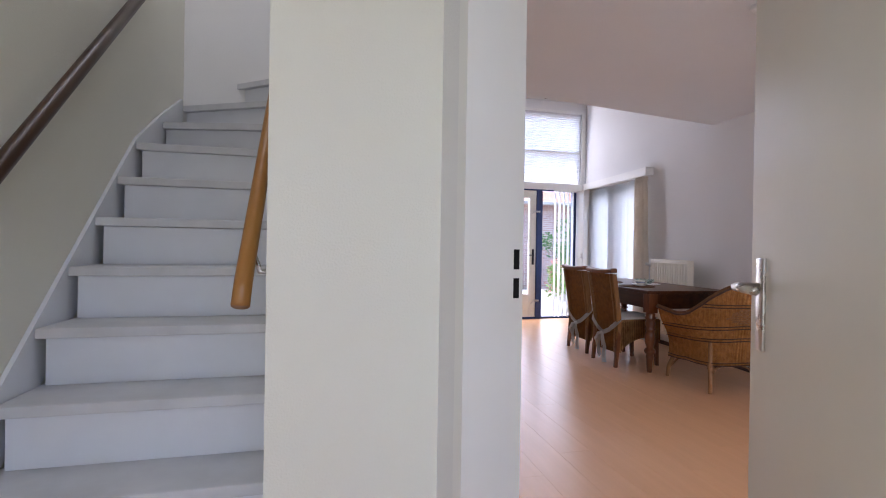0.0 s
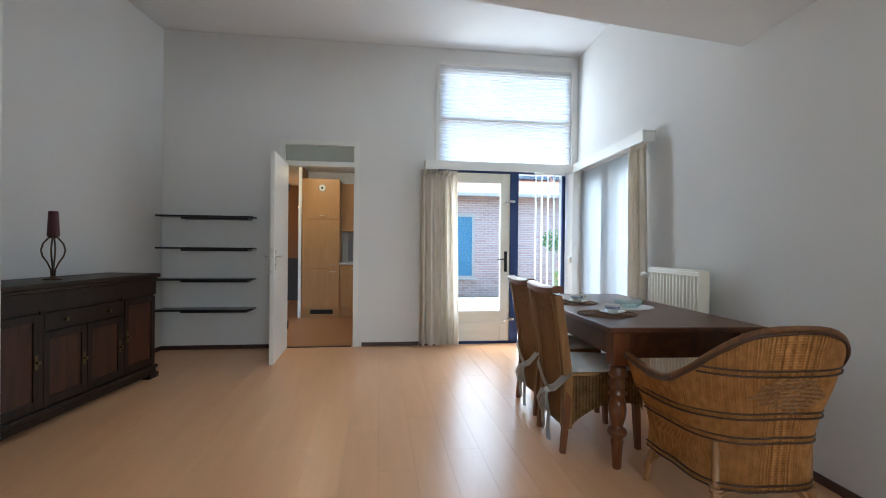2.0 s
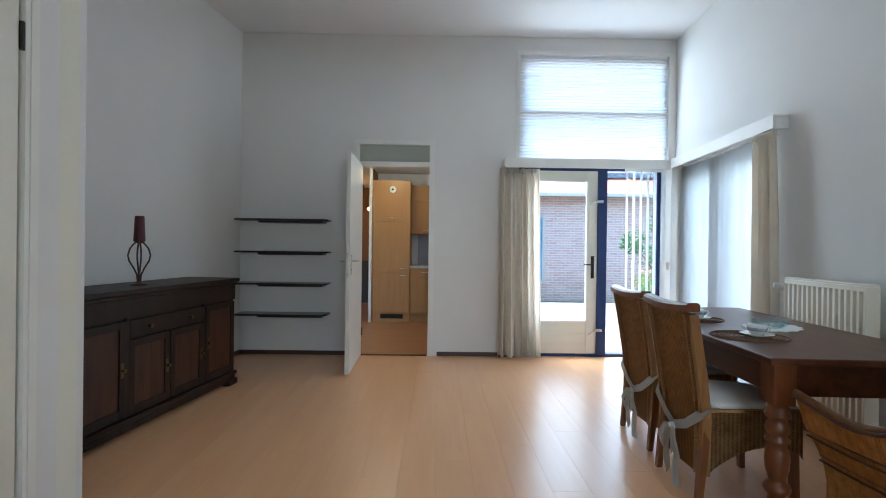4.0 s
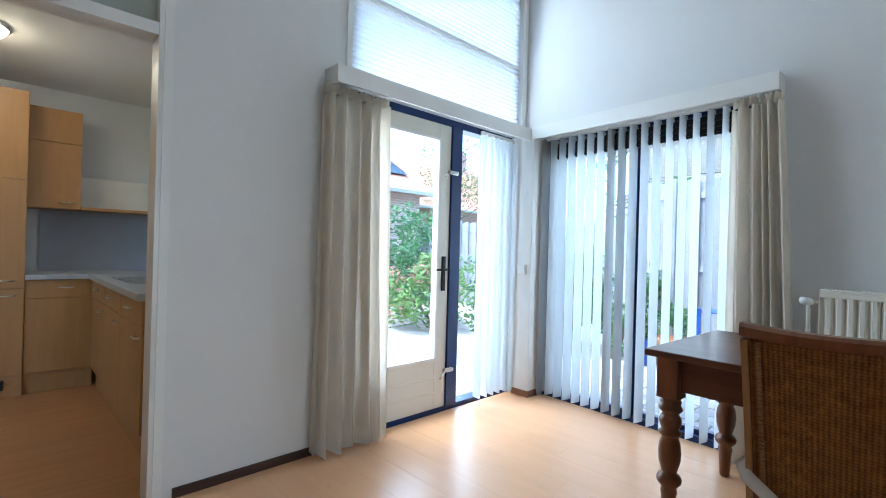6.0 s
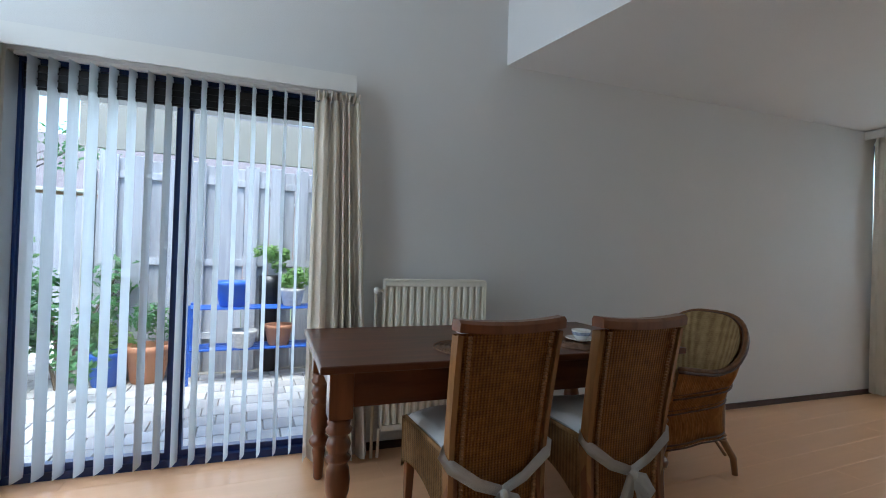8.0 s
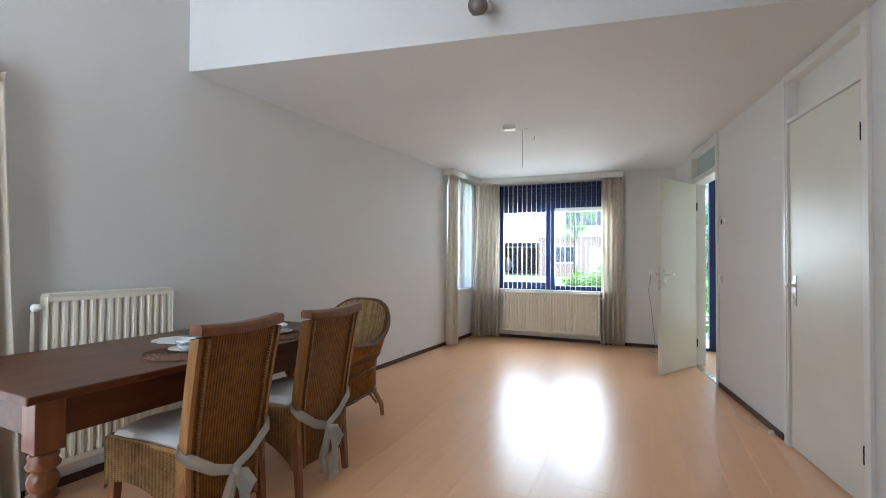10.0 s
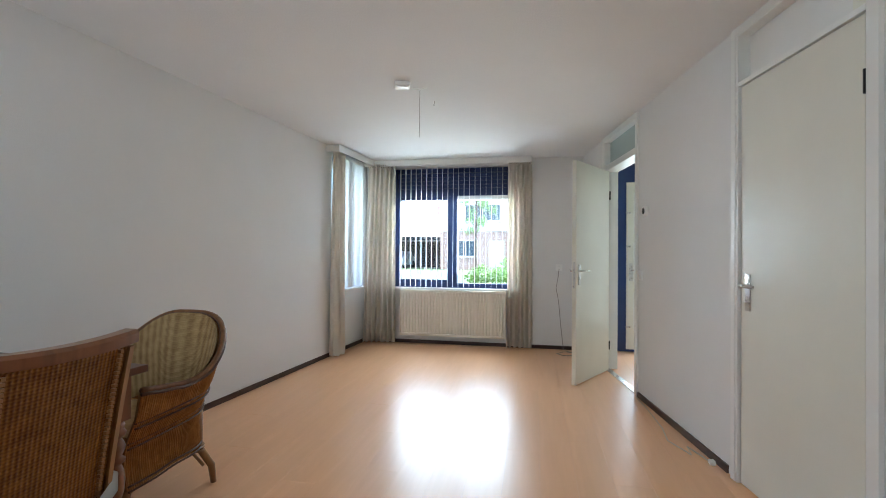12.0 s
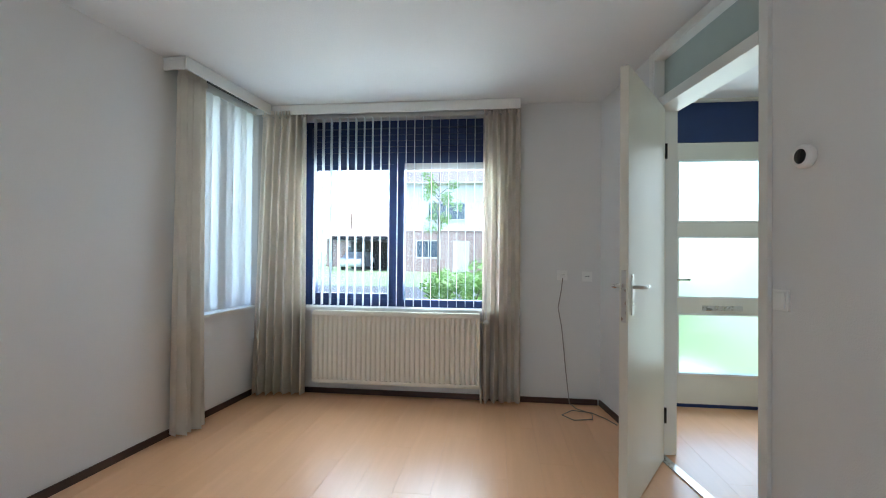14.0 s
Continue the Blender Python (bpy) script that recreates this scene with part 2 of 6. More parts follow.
# ---- structure ----
NY, FY, ZL, ZH = 6.615, -1.09, 2.455, 3.54
A, B = (wx(FY), FY), (wx(3.36), 3.36)
C, D = (-1.27, 3.45), (-0.83, NY)
E, F = (ex(NY) + 0.03, NY), (ex(FY), FY)
L_W, L_E = math.dist(A, B), math.dist(E, F)


def t_west(y):
    """The distance along the hall wall from its north end."""
    return (B[1] - y) / (B[1] - A[1]) * L_W


def t_east(y):
    """The distance along the party wall from its south end."""
    return (y - F[1]) / (E[1] - F[1]) * L_E


def structure(name, bm, material, label, category, smooth=False):
    return tagged(part(name, bm, material, smooth=smooth), label, category, kind="structure")


def slab(name, x0, x1, y0, y1, z0, z1, material, label, category):
    bm = bmesh.new()
    box(bm, x0, x1, y0, y1, z0, z1)
    return structure(name, bm, material, label, category)


LAWN = mat("lawn", (0.14, 0.18, 0.08), 0.95, 0, 2.5, 0.25, 0.6, 90)
slab("ground", -300, 300, -300, 300, -0.40, -0.14, LAWN, "short green lawn around the houses", "ground")
SCREED = mat("screed", (0.25, 0.22, 0.19), 0.9)
fl = bmesh.new()
prism(fl, [(-1.6, -1.3), (ex(-1.3) + 0.3, -1.3), (ex(NY + 0.1) + 0.35, NY + 0.28), (-1.6, NY + 0.28)], -0.13, -0.008)
floor = structure("floor", fl, SCREED, "orange-brown wood laminate floor with a soft shine", "floor")

wall("wall_west", B, A, 0, ZL, 0.12, [(t_west(3.06), t_west(2.18), 0, 2.44), (t_west(0.765), t_west(-0.245), 0, 2.44)])
wall("wall_alcove_south", C, B, 0, ZH, 0.12)
wall("wall_alcove_west", D, C, 0, ZH, 0.15)
wall("wall_north", E, (1.95, NY), 0, ZH, 0.30, [(E[0] - 3.90, E[0] - 2.24, 0, 3.35)])
wall("wall_kitchen_side", (1.95, NY), D, 0, ZH, 0.10, [(1.95 - 1.292, 1.95 - 0.426, 0, 2.37)])
wall("wall_east", F, E, 0, ZH, 0.30, [(t_east(4.95), t_east(6.42), 0, 2.1), (t_east(-0.95), t_east(-0.1), 0.76, 2.36)])
wall("wall_south", A, F, 0, ZL, 0.30, [(1.46 - A[0], 3.12 - A[0], 0.75, 2.36)])
cl = bmesh.new()
prism(cl, [(-0.24, -1.4), (4.2, -1.4), (4.2, 3.845), (-0.11, 3.20), (-0.24, 3.14)], ZL, ZH)
structure("ceiling_low", cl, CEIL, "white stippled low ceiling with a straight open edge", "ceiling")
slab("ceiling_hall", -1.35, -0.24, -1.4, 0.92, ZL, ZH, CEIL, "white hall ceiling", "ceiling")
slab("ceiling_high", -1.6, 4.35, 3.05, 7.0, ZH + 0.004, ZH + 0.2, CEIL, "white high ceiling over the dining end", "ceiling")
up = bmesh.new()
prism(up, [(-0.24, 3.0), (-0.11, 3.13), (B[0], B[1]), (B[0] - 0.12, B[1] - 0.05), (-0.3, 3.1)], ZL + 0.002, ZH)
structure("wall_over_hall", up, WALL, "white plaster wall above the hall side", "wall")

# hall and stairwell walls
wall("wall_hall_stub", (wx(0.82) - 0.12, 0.86), (-0.22, 0.86), 0, ZL, 0.1, material=HALLWALL, label="cream painted wall beside the stairs").matrix_world = along((-0.22, 0.86), (wx(0.82) - 0.13, 0.86)) @ pose(0, 0.1, 0)
slab("wall_stair_east", -0.10, -0.03, 0.965, 3.3, 0, 5.0, HALLWALL, "cream painted wall beside the stairs", "wall")
slab("wall_stair_west", -1.15, -1.02, -1.3, 3.4, 0, 5.0, HALLWALL, "cream painted wall with a dark handrail", "wall")
slab("wall_stair_north", -1.02, -0.10, 3.02, 3.14, 0, 5.0, WALL, "white wall at the head of the stairs", "wall")
slab("wall_stair_south", -1.02, -0.22, 0.80, 0.915, ZH, 5.0, WALL, "white wall above the hall", "wall")
slab("ceiling_stair", -1.15, -0.1, 0.8, 3.2, 5.0, 5.1, CEIL, "white ceiling over the stairs", "ceiling")
slab("wall_hall_south", -1.02, -0.83, -1.39, FY, 0, ZL, HALLWALL, "cream painted wall beside the front door", "wall")
slab("wall_hall_over_door", -0.83, wx(FY) - 0.12, -1.39, FY, 2.44, ZL, HALLWALL, "cream painted wall over the front door", "wall")
# Unseen fill lamp under the closed stairwell ceiling, added to brighten the stairs.
window_or_fill_light("fill_light_stairwell", (-0.62, 1.9, 4.9), (-0.62, 1.9, 0), 0.6, 1.6, 2.0)

# the post in the corner between the glazed walls
cp = rbox(3.85, ex(6.5) + 0.22, 6.44, NY + 0.1, 0.0, 2.12, 0.004)
structure("trim_corner_post", cp, WHITE, "white painted corner post between the windows", "trim")
pb = rbox(3.842, ex(6.5) + 0.06, 6.432, 6.60, 0.0, 0.05, 0.003)
structure("trim_post_foot", pb, wood("foot_wood", (0.16, 0.07, 0.03), (0.24, 0.11, 0.05), 0.5), "brown wooden foot of the corner post", "trim")


def baseboard(p, q, s0, s1):
    bm = rbox(s0, s1, 0.0, 0.012, 0.0, 0.046, 0.002)
    ob = structure("baseboard", bm, PLINTH, "dark brown wooden skirting board", "baseboard")
    ob.matrix_world = along(p, q)


baseboard(E, D, E[0] - 2.23, E[0] - 1.35)
baseboard(E, D, E[0] - 0.37, E[0] - D[0])
baseboard(F, E, 0.02, t_east(4.93))
baseboard(A, F, 0.02, F[0] - A[0] - 0.02)
baseboard(B, A, t_west(0.66 + 1.46), t_west(0.77))
baseboard(B, A, t_west(-0.25), L_W)
baseboard(D, C, 0.02, math.dist(D, C))
baseboard(C, B, 0.02, math.dist(C, B))


# ---- windows and outer doors ----
def frame_bars(bm, x0, x1, z0, z1, w, y0, y1, sill=None):
    """The four bars of a frame in the plane of x and z."""
    sill = w if sill is None else sill
    box(bm, x0, x0 + w, y0, y1, z0, z1)
    box(bm, x1 - w, x1, y0, y1, z0, z1)
    box(bm, x0 + w, x1 - w, y0, y1, z1 - w, z1)
    box(bm, x0 + w, x1 - w, y0, y1, z0, z0 + sill)


def pane(name, x0, x1, z0, z1, y, parent, material=None):
    bm = bmesh.new()
    box(bm, x0, x1, y, y + 0.006, z0, z1)
    ob = part(name, bm, material or GLASS, parent)
    ob.visible_shadow = False
    return ob


def handle_set(parent, x, z, y, side, material=STEEL, plate=(0.038, 0.2), lever=0.11, label="metal lever handle on a long plate"):
    """A lever on a plate; side: the way in which the lever points along x."""
    bm = rbox(x - plate[0] / 2, x + plate[0] / 2, y - 0.005, y + 0.005, z - plate[1] * 0.62, z + plate[1] * 0.38, 0.002)
    tube(bm, [(x, y, z), (x, y - 0.045, z), (x + side * 0.015, y - 0.052, z), (x + side * lever, y - 0.05, z)], 0.008, 8)
    return part("handle", bm, material, parent, label, True)


# back door with side light, tall window over it
bw = thing("window_1", pose(0, NY, 0), "tall white window over a glazed garden door", "window", kind="structure")
bm = bmesh.new()
frame_bars(bm, 2.24, 3.90, 2.13, 3.35, 0.055, 0.05, 0.14)
box(bm, 2.295, 3.845, 0.06, 0.13, 2.70, 2.75)
part("window_frame", bm, WHITE, bw)
bm = rbox(2.20, 2.238, -0.012, 0.05, 2.19, 3.39, 0.003)
box(bm, 3.895, 3.955, -0.012, 0.02, 2.19, 3.39)
box(bm, 2.238, 3.895, -0.012, 0.05, 3.352, 3.39)
part("casing", bm, WHITE, bw)
pane("pane", 2.295, 3.845, 2.19, 2.70, 0.09, bw)
pane("pane", 2.295, 3.845, 2.75, 3.295, 0.09, bw)
bm = bmesh.new()
frame_bars(bm, 2.24, 3.85, -0.008, 2.128, 0.05, 0.05, 0.15, 0.035)
box(bm, 3.135, 3.235, 0.03, 0.15, 0.027, 2.078)
part("door_frame", bm, BLUE, bw, "dark blue painted outer frame")
pane("pane", 3.235, 3.80, 0.03, 2.078, 0.10, bw)

gd = thing("door_1", pose(0, NY, 0), "white glazed garden door with lever handle", "door", kind="structure")
bm = bmesh.new()
x0, x1 = 2.29, 3.132
frame_bars(bm, x0, x1, 0.03, 2.075, 0.115, 0.045, 0.10, 0.36)
bevelled(bm, 0.004)
part("leaf", bm, CREAM, gd)
pane("pane", x0 + 0.11, x1 - 0.11, 0.385, 1.965, 0.072, gd)
bm = bmesh.new()
frame_bars(bm, x0 + 0.105, x1 - 0.105, 0.38, 1.97, 0.018, 0.036, 0.047)
part("glazing_bead", bm, WHITE, gd)
for z in (0.14, 0.25):
    part("moulding", rbox(x0 + 0.10, x1 - 0.10, 0.038, 0.046, z, z + 0.008, 0.002), CREAM, gd)
handle_set(gd, x1 - 0.05, 1.03, 0.042, -1, DARKM, (0.036, 0.25), 0.11, "dark plate with light lever handle")
for z in (0.28, 1.72):
    bm = rbox(x1 - 0.03, x1 + 0.06, 0.018, 0.044, z, z + 0.03, 0.004)
    tube(bm, [(x1 - 0.02, 0.03, z + 0.015), (x1 - 0.06, 0.0, z + 0.0), (x1 - 0.10, -0.01, z - 0.025)], 0.008)
    part("bolt", bm, STEEL, gd, "metal espagnolette bolt", True)

# sliding window to the side terrace
sw = thing("window_2", along(E, F) @ pose(0, 0, 0), "floor-length sliding window with dark blue frame", "window", kind="structure")
a0, a1 = L_E - t_east(6.42), L_E - t_east(4.95)
mid = L_E - t_east(5.68)
bm = bmesh.new()
frame_bars(bm, a0, a1, 0.0, 2.1, 0.032, 0.06, 0.16, 0.04)
box(bm, mid - 0.018, mid + 0.018, 0.05, 0.16, 0.04, 2.068)
part("window_frame", bm, BLUE, sw, "dark blue painted frame")
bm = rbox(a0 + 0.046, a1 - 0.046, 0.045, 0.15, 1.93, 2.054, 0.003)
for k in range(3):
    box(bm, a0 + 0.05, a1 - 0.05, 0.038, 0.046, 1.945 + k * 0.035, 1.952 + k * 0.035)
part("head_panel", bm, DARKM, sw, "dark ventilation head")
bm = bmesh.new()
frame_bars(bm, a0 + 0.032, mid - 0.018, 0.04, 2.068, 0.02, 0.075, 0.12, 0.035)
frame_bars(bm, mid + 0.018, a1 - 0.032, 0.04, 2.068, 0.02, 0.095, 0.14, 0.035)
part("sash", bm, BLUE, sw)
pane("pane", a0 + 0.05, mid - 0.036, 0.07, 2.025, 0.10, sw)
pane("pane", mid + 0.036, a1 - 0.05, 0.07, 2.025, 0.115, sw)

# front window, with the dark blue boarded head
fw = thing("window_3", along(F, A), "front window with dark blue frame and boarded head", "window", kind="structure")
b0, b1 = F[0] - 3.12, F[0] - 1.46
bm = bmesh.new()
frame_bars(bm, b0, b1, 0.75, 2.36, 0.06, 0.06, 0.16)
post = F[0] - 2.27
box(bm, post - 0.045, post + 0.045, 0.055, 0.16, 0.81, 2.0)
box(bm, b0 + 0.06, b1 - 0.06, 0.06, 0.16, 1.98, 2.04)
frame_bars(bm, b0 + 0.06, post - 0.045, 0.81, 1.98, 0.045, 0.07, 0.12)
part("window_frame", bm, BLUE, fw, "dark blue painted frame")
for i in range(5):
    z = 2.04 + i * 0.052
    part("board", rbox(b0 + 0.06, b1 - 0.06, 0.10, 0.125, z + 0.002, z + 0.05, 0.004), BLUE, fw)
part("backing", rbox(b0 + 0.061, b1 - 0.061, 0.128, 0.145, 2.041, 2.299, 0.002), BLUE, fw)
pane("pane", b0 + 0.105, post - 0.09, 0.855, 1.935, 0.095, fw)
pane("pane", post + 0.045, b1 - 0.06, 0.81, 1.93, 0.095, fw)
bm = rbox(post + 0.05, b1 - 0.06, 0.05, 0.10, 1.925, 1.985, 0.004)
for i in range(3):
    box(bm, post + 0.06, b1 - 0.07, 0.046, 0.051, 1.937 + i * 0.014, 1.945 + i * 0.014)
part("ventilation_grille", bm, WHITE, fw, "white ventilation strip along the top")
part("window_sill", rbox(b0 - 0.03, b1 + 0.04, -0.05, 0.06, 0.722, 0.748, 0.005), WHITE, fw, "white painted window sill")

# side window in the front corner
cw = thing("window_4", along(E, F), "narrow corner window with dark blue frame", "window", kind="structure")
c0, c1 = L_E - t_east(-0.1), L_E - t_east(-0.95)
bm = bmesh.new()
frame_bars(bm, c0, c1, 0.76, 2.36, 0.06, 0.06, 0.16)
part("window_frame", bm, BLUE, cw, "dark blue painted frame")
pane("pane", c0 + 0.06, c1 - 0.06, 0.82, 2.30, 0.10, cw)
part("window_sill", rbox(c0 - 0.02, c1 + 0.1, -0.05, 0.06, 0.735, 0.758, 0.005), WHITE, cw, "white painted window sill")

# front door and side light in the hall
fd = thing("door_2", pose(0, FY, 0, 0, 0, 180), "cream front door with three frosted panes", "door", kind="structure")
bm = bmesh.new()
frame_bars(bm, -(wx(FY) - 0.12), 0.83, 0.0, 2.44, 0.05, 0.06, 0.16, 0.03)
box(bm, -0.185, -0.08, 0.03, 0.16, 0.03, 2.39)
box(bm, -0.08, 0.78, 0.05, 0.15, 2.12, 2.39)
part("door_frame", bm, BLUE, fd, "dark blue frame and head panel")
bm = bmesh.new()
px0, px1 = -0.075, 0.775
zs = [(0.03, 0.272), (0.738, 0.883), (1.355, 1.488), (1.97, 2.115)]
box(bm, px0, px0 + 0.10, 0.05, 0.10, 0.03, 2.115)
box(bm, px1 - 0.115, px1, 0.05, 0.10, 0.03, 2.115)
for lo, hi in zs:
    box(bm, px0 + 0.10, px1 - 0.115, 0.05, 0.10, lo, hi)
part("leaf", bm, CREAM, fd)
for lo, hi in ((0.272, 0.738), (0.883, 1.355), (1.488, 1.97)):
    pane("frosted_pane", px0 + 0.095, px1 - 0.11, lo - 0.005, hi + 0.005, 0.072, fd, FROST)
    bm = bmesh.new()
    frame_bars(bm, px0 + 0.085, px1 - 0.10, lo - 0.012, hi + 0.012, 0.014, 0.04, 0.052)
    part("glazing_bead", bm, WHITE, fd)
handle_set(fd, px0 + 0.055, 1.02, 0.045, 1, STEEL, (0.04, 0.22))
part("letter_flap", rbox(0.20, 0.50, 0.032, 0.05, 0.775, 0.815, 0.005), STEEL, fd, "brushed metal letter flap")
for z in (0.30, 1.30, 1.72):
    part("hinge", rbox(px0 - 0.02, px0 + 0.05, 0.03, 0.05, z, z + 0.025, 0.004), STEEL, fd)
pane("pane", -0.42, -0.185, 0.03, 2.39, 0.10, fd)
# ---- inner door frames ----
def door_frame(name, m, width, depth, head, bar=None, label="white painted door frame", fill=None, fill_label=""):
    """A frame in a wall opening: x along the wall, y into it."""
    t = thing(name, m, label, "door frame", kind="structure")
    bm = bmesh.new()
    for a, b in ((0.0, 0.045), (width - 0.045, width)):
        box(bm, a, b, -0.016, depth + 0.01, 0, head)
        box(bm, a + (-0.012 if a == 0 else 0.02), b + (0.012 if a else -0.02), -0.020, -0.002, 0, head + 0.012)
    box(bm, 0.045, width - 0.045, -0.016, depth + 0.01, head - 0.04, head)
    box(bm, 0.026, width - 0.026, -0.019, -0.003, head - 0.03, head + 0.011)
    part("jamb", bm, WHITE, t)
    if bar:
        part("transom_bar", rbox(0.046, width - 0.046, -0.016, depth + 0.01, bar[0], bar[1], 0.003), WHITE, t)
        bm = bmesh.new()
        box(bm, 0.046, width - 0.046, depth * 0.4, depth * 0.4 + 0.02, bar[1], head - 0.04)
        ob = part("transom_panel", bm, fill, t, fill_label)
        ob.visible_shadow = fill is WHITE
    return t


def leaf(name, m, width, height, label, lever_side, material, hinge_at=0.0, thick=0.04):
    """A flush door leaf: x from the hinge to the free edge, y its thickness."""
    t = thing(name, m, label, "door", kind="structure")
    part("leaf", rbox(0, width, 0, thick, 0.008, height, 0.003), material, t)
    for y, s in ((0.0, 1), (thick, -1)):
        bm = rbox(width - 0.085, width - 0.045, y - s * 0.006, y + s * 0.001, 0.93, 1.12, 0.002)
        tube(bm, [(width - 0.065, y, 1.06), (width - 0.065, y - s * 0.045, 1.06), (width - 0.08, y - s * 0.053, 1.06), (width - 0.18, y - s * 0.05, 1.06)], 0.009, 8)
        part("handle", bm, STEEL, t, "metal lever handle on a plate", True)
    part("lock_plate", rbox(width - 0.002, width + 0.0015, thick * 0.25, thick * 0.75, 0.90, 1.14, 0.0005), STEEL, t)
    for z in (0.22, height - 0.30):
        bm = bmesh.new()
        tube(bm, [(-0.006, thick + 0.004, z), (-0.006, thick + 0.004, z + 0.09)], 0.008)
        part("hinge", bm, DARKM, t, "dark metal hinge")
    return t


kd = door_frame("trim_kitchen_frame", pose(0.426, NY, 0), 0.866, 0.10, 2.37, (2.085, 2.14), "white kitchen door frame with transom light", WIRED, "grey wired glass transom")
slab("trim_kitchen_threshold", 0.486, 1.232, NY - 0.015, NY + 0.02, 0.0, 0.010, PLINTH, "dark threshold strip at the kitchen", "trim")
leaf("door_3", pose(0.475, 6.595, 0, 0, 0, math.degrees(math.atan2(5.79 - 6.595, 0.497 - 0.475))), 0.80, 2.085, "white flush kitchen door standing open", 1, WHITE)

west = along(B, A)
hf = door_frame("trim_hall_frame", west @ pose(t_west(0.755), 0, 0) @ Matrix.Diagonal((1, -1, 1, 1)), 0.99, 0.12, 2.44, (2.09, 2.15), "cream hall door frame with transom light", WIRED, "frosted glass transom")
bm = bmesh.new()
for z0 in (1.02, 1.085):
    box(bm, 0.044, 0.0465, -0.006, 0.008, z0, z0 + 0.045)
part("strike_plate", bm, DARKM, hf, "dark strike plate")
th = slab("trim_hall_threshold", 0, 0.86, -0.02, 0.03, 0.0, 0.008, STEEL, "thin threshold strip at the hall door", "trim")
th.matrix_world = west @ pose(t_west(0.65), -0.03, 0)
leaf("door_4", pose(wx(-0.13) + 0.015, -0.13, 0, 0, 0, 60), 0.78, 2.085, "cream flush hall door standing open", 1, CREAM)

cf = door_frame("trim_cupboard_frame", west @ pose(t_west(3.06), 0, 0) @ Matrix.Diagonal((1, -1, 1, 1)), 0.89, 0.12, 2.44, (2.125, 2.15), "white cupboard door frame with closed panel", WHITE, "white panel over the door")
cd = leaf("door_5", west @ pose(t_west(3.06) + 0.06, -0.034, 0), 0.77, 2.12, "cream flush cupboard door, closed", 1, CREAM)
slab("wall_cupboard_back", wx(2.6) - 0.33, wx(2.6) - 0.25, 2.0, 3.3, 0, ZL, WALL, "plain wall inside the cupboard", "wall")

# ---- stairs ----
st = thing("staircase", pose(0, 0, 0), "white painted staircase with grey treads and closed risers", "staircase", kind="structure")
R = 0.191
for i in range(-3, 6):
    z, y = 0.66 + R * i, 1.478 + 0.19 * (i - 1)
    part("tread", rbox(-1.0, -0.105, y, y + 0.25, z - 0.035, z, 0.006), TREAD, st)
    part("riser", rbox(-0.98, -0.105, y + 0.025, y + 0.04, z - R, z - 0.036, 0.002), STAIRW, st)
# winders: the nosing runs from the wall side (x, y) to the newel side
nose = [((-1.0, 2.60), (-0.105, 2.40)), ((-1.0, 2.95), (-0.105, 2.50)), ((-0.70, 3.02), (-0.105, 2.58)), ((-0.35, 3.02), (-0.105, 2.66))]
for k, (p, q) in enumerate(nose):
    z = 0.66 + R * (6 + k)
    after = nose[k + 1] if k < 3 else ((-0.105, 3.02), (-0.105, 2.74))
    outline = [p, q, after[1], after[0]]
    if p[0] == -1.0 and after[0][0] > -1.0:
        outline.append((-1.0, 3.02))
    bm = bmesh.new()
    prism(bm, outline, z - 0.035, z)
    part("tread", bm, TREAD, st)
    d = (Vector(q) - Vector(p)).normalized()
    n = Vector((-d.y, d.x))
    bm = bmesh.new()
    prism(bm, [Vector(p) + n * 0.03, Vector(q) + n * 0.03, Vector(q) + n * 0.045, Vector(p) + n * 0.045], z - R, z - 0.036)
    part("riser", bm, STAIRW, st)
bm = bmesh.new()
sl = R / 0.19
lo = [(y, max(0.0, 0.66 + (y - 1.288) * sl - 0.24)) for y in (0.60, 0.9, 1.4, 1.9, 2.26, 2.60, 2.95)]
lo[-2:] = [(2.60, 1.55), (2.95, 1.75)]
hi = [(2.95, 2.04), (2.60, 1.85)] + [(y, 0.66 + (y - 1.288) * sl + 0.0) for y in (2.26, 1.9, 1.4, 0.9, 0.60)]
outl = lo + [h for h in hi if h[1] > 0]
fa, fb = [bm.verts.new((-1.018, y, z)) for y, z in outl], [bm.verts.new((-1.003, y, z)) for y, z in outl]
bm.faces.new(fa)
bm.faces.new(fb[::-1])
for i in range(len(outl)):
    j = (i + 1) % len(outl)
    bm.faces.new((fa[i], fb[i], fb[j], fa[j]))
part("stringer", bm, STAIRW, st, "white painted wall stringer")
hr = thing("handrail", pose(0, 0, 0), "dark wooden handrail on metal brackets along the wall", "handrail")
bm = bmesh.new()
tube(bm, [(-0.955, 0.80, 0.88), (-0.955, 1.1, 1.19), (-0.955, 1.7, 1.81), (-0.955, 2.35, 2.48)], 0.024, 12)
part("rail", bm, RAILD, hr, "", True)
for y, z in ((1.0, 1.09), (1.45, 1.55), (1.9, 2.02)):
    bm = bmesh.new()
    tube(bm, [(-1.02, y, z - 0.06), (-0.985, y, z - 0.06), (-0.955, y, z - 0.025)], 0.007, 8)
    part("bracket", bm, STEEL, hr, "metal bracket", True)
hr2 = thing("handrail", pose(0, 0, 0), "short orange wooden handrail by the stairs", "handrail")
bm = bmesh.new()
tube(bm, [(-0.285, 0.92, 0.985), (-0.285, 0.955, 1.04), (-0.285, 1.50, 1.66), (-0.285, 1.75, 1.98)], 0.022, 12)
part("rail", bm, RAILO, hr2, "", True)
bm = bmesh.new()
tube(bm, [(-0.22, 1.05, 1.06), (-0.26, 1.05, 1.06), (-0.285, 1.05, 1.125)], 0.008, 8)
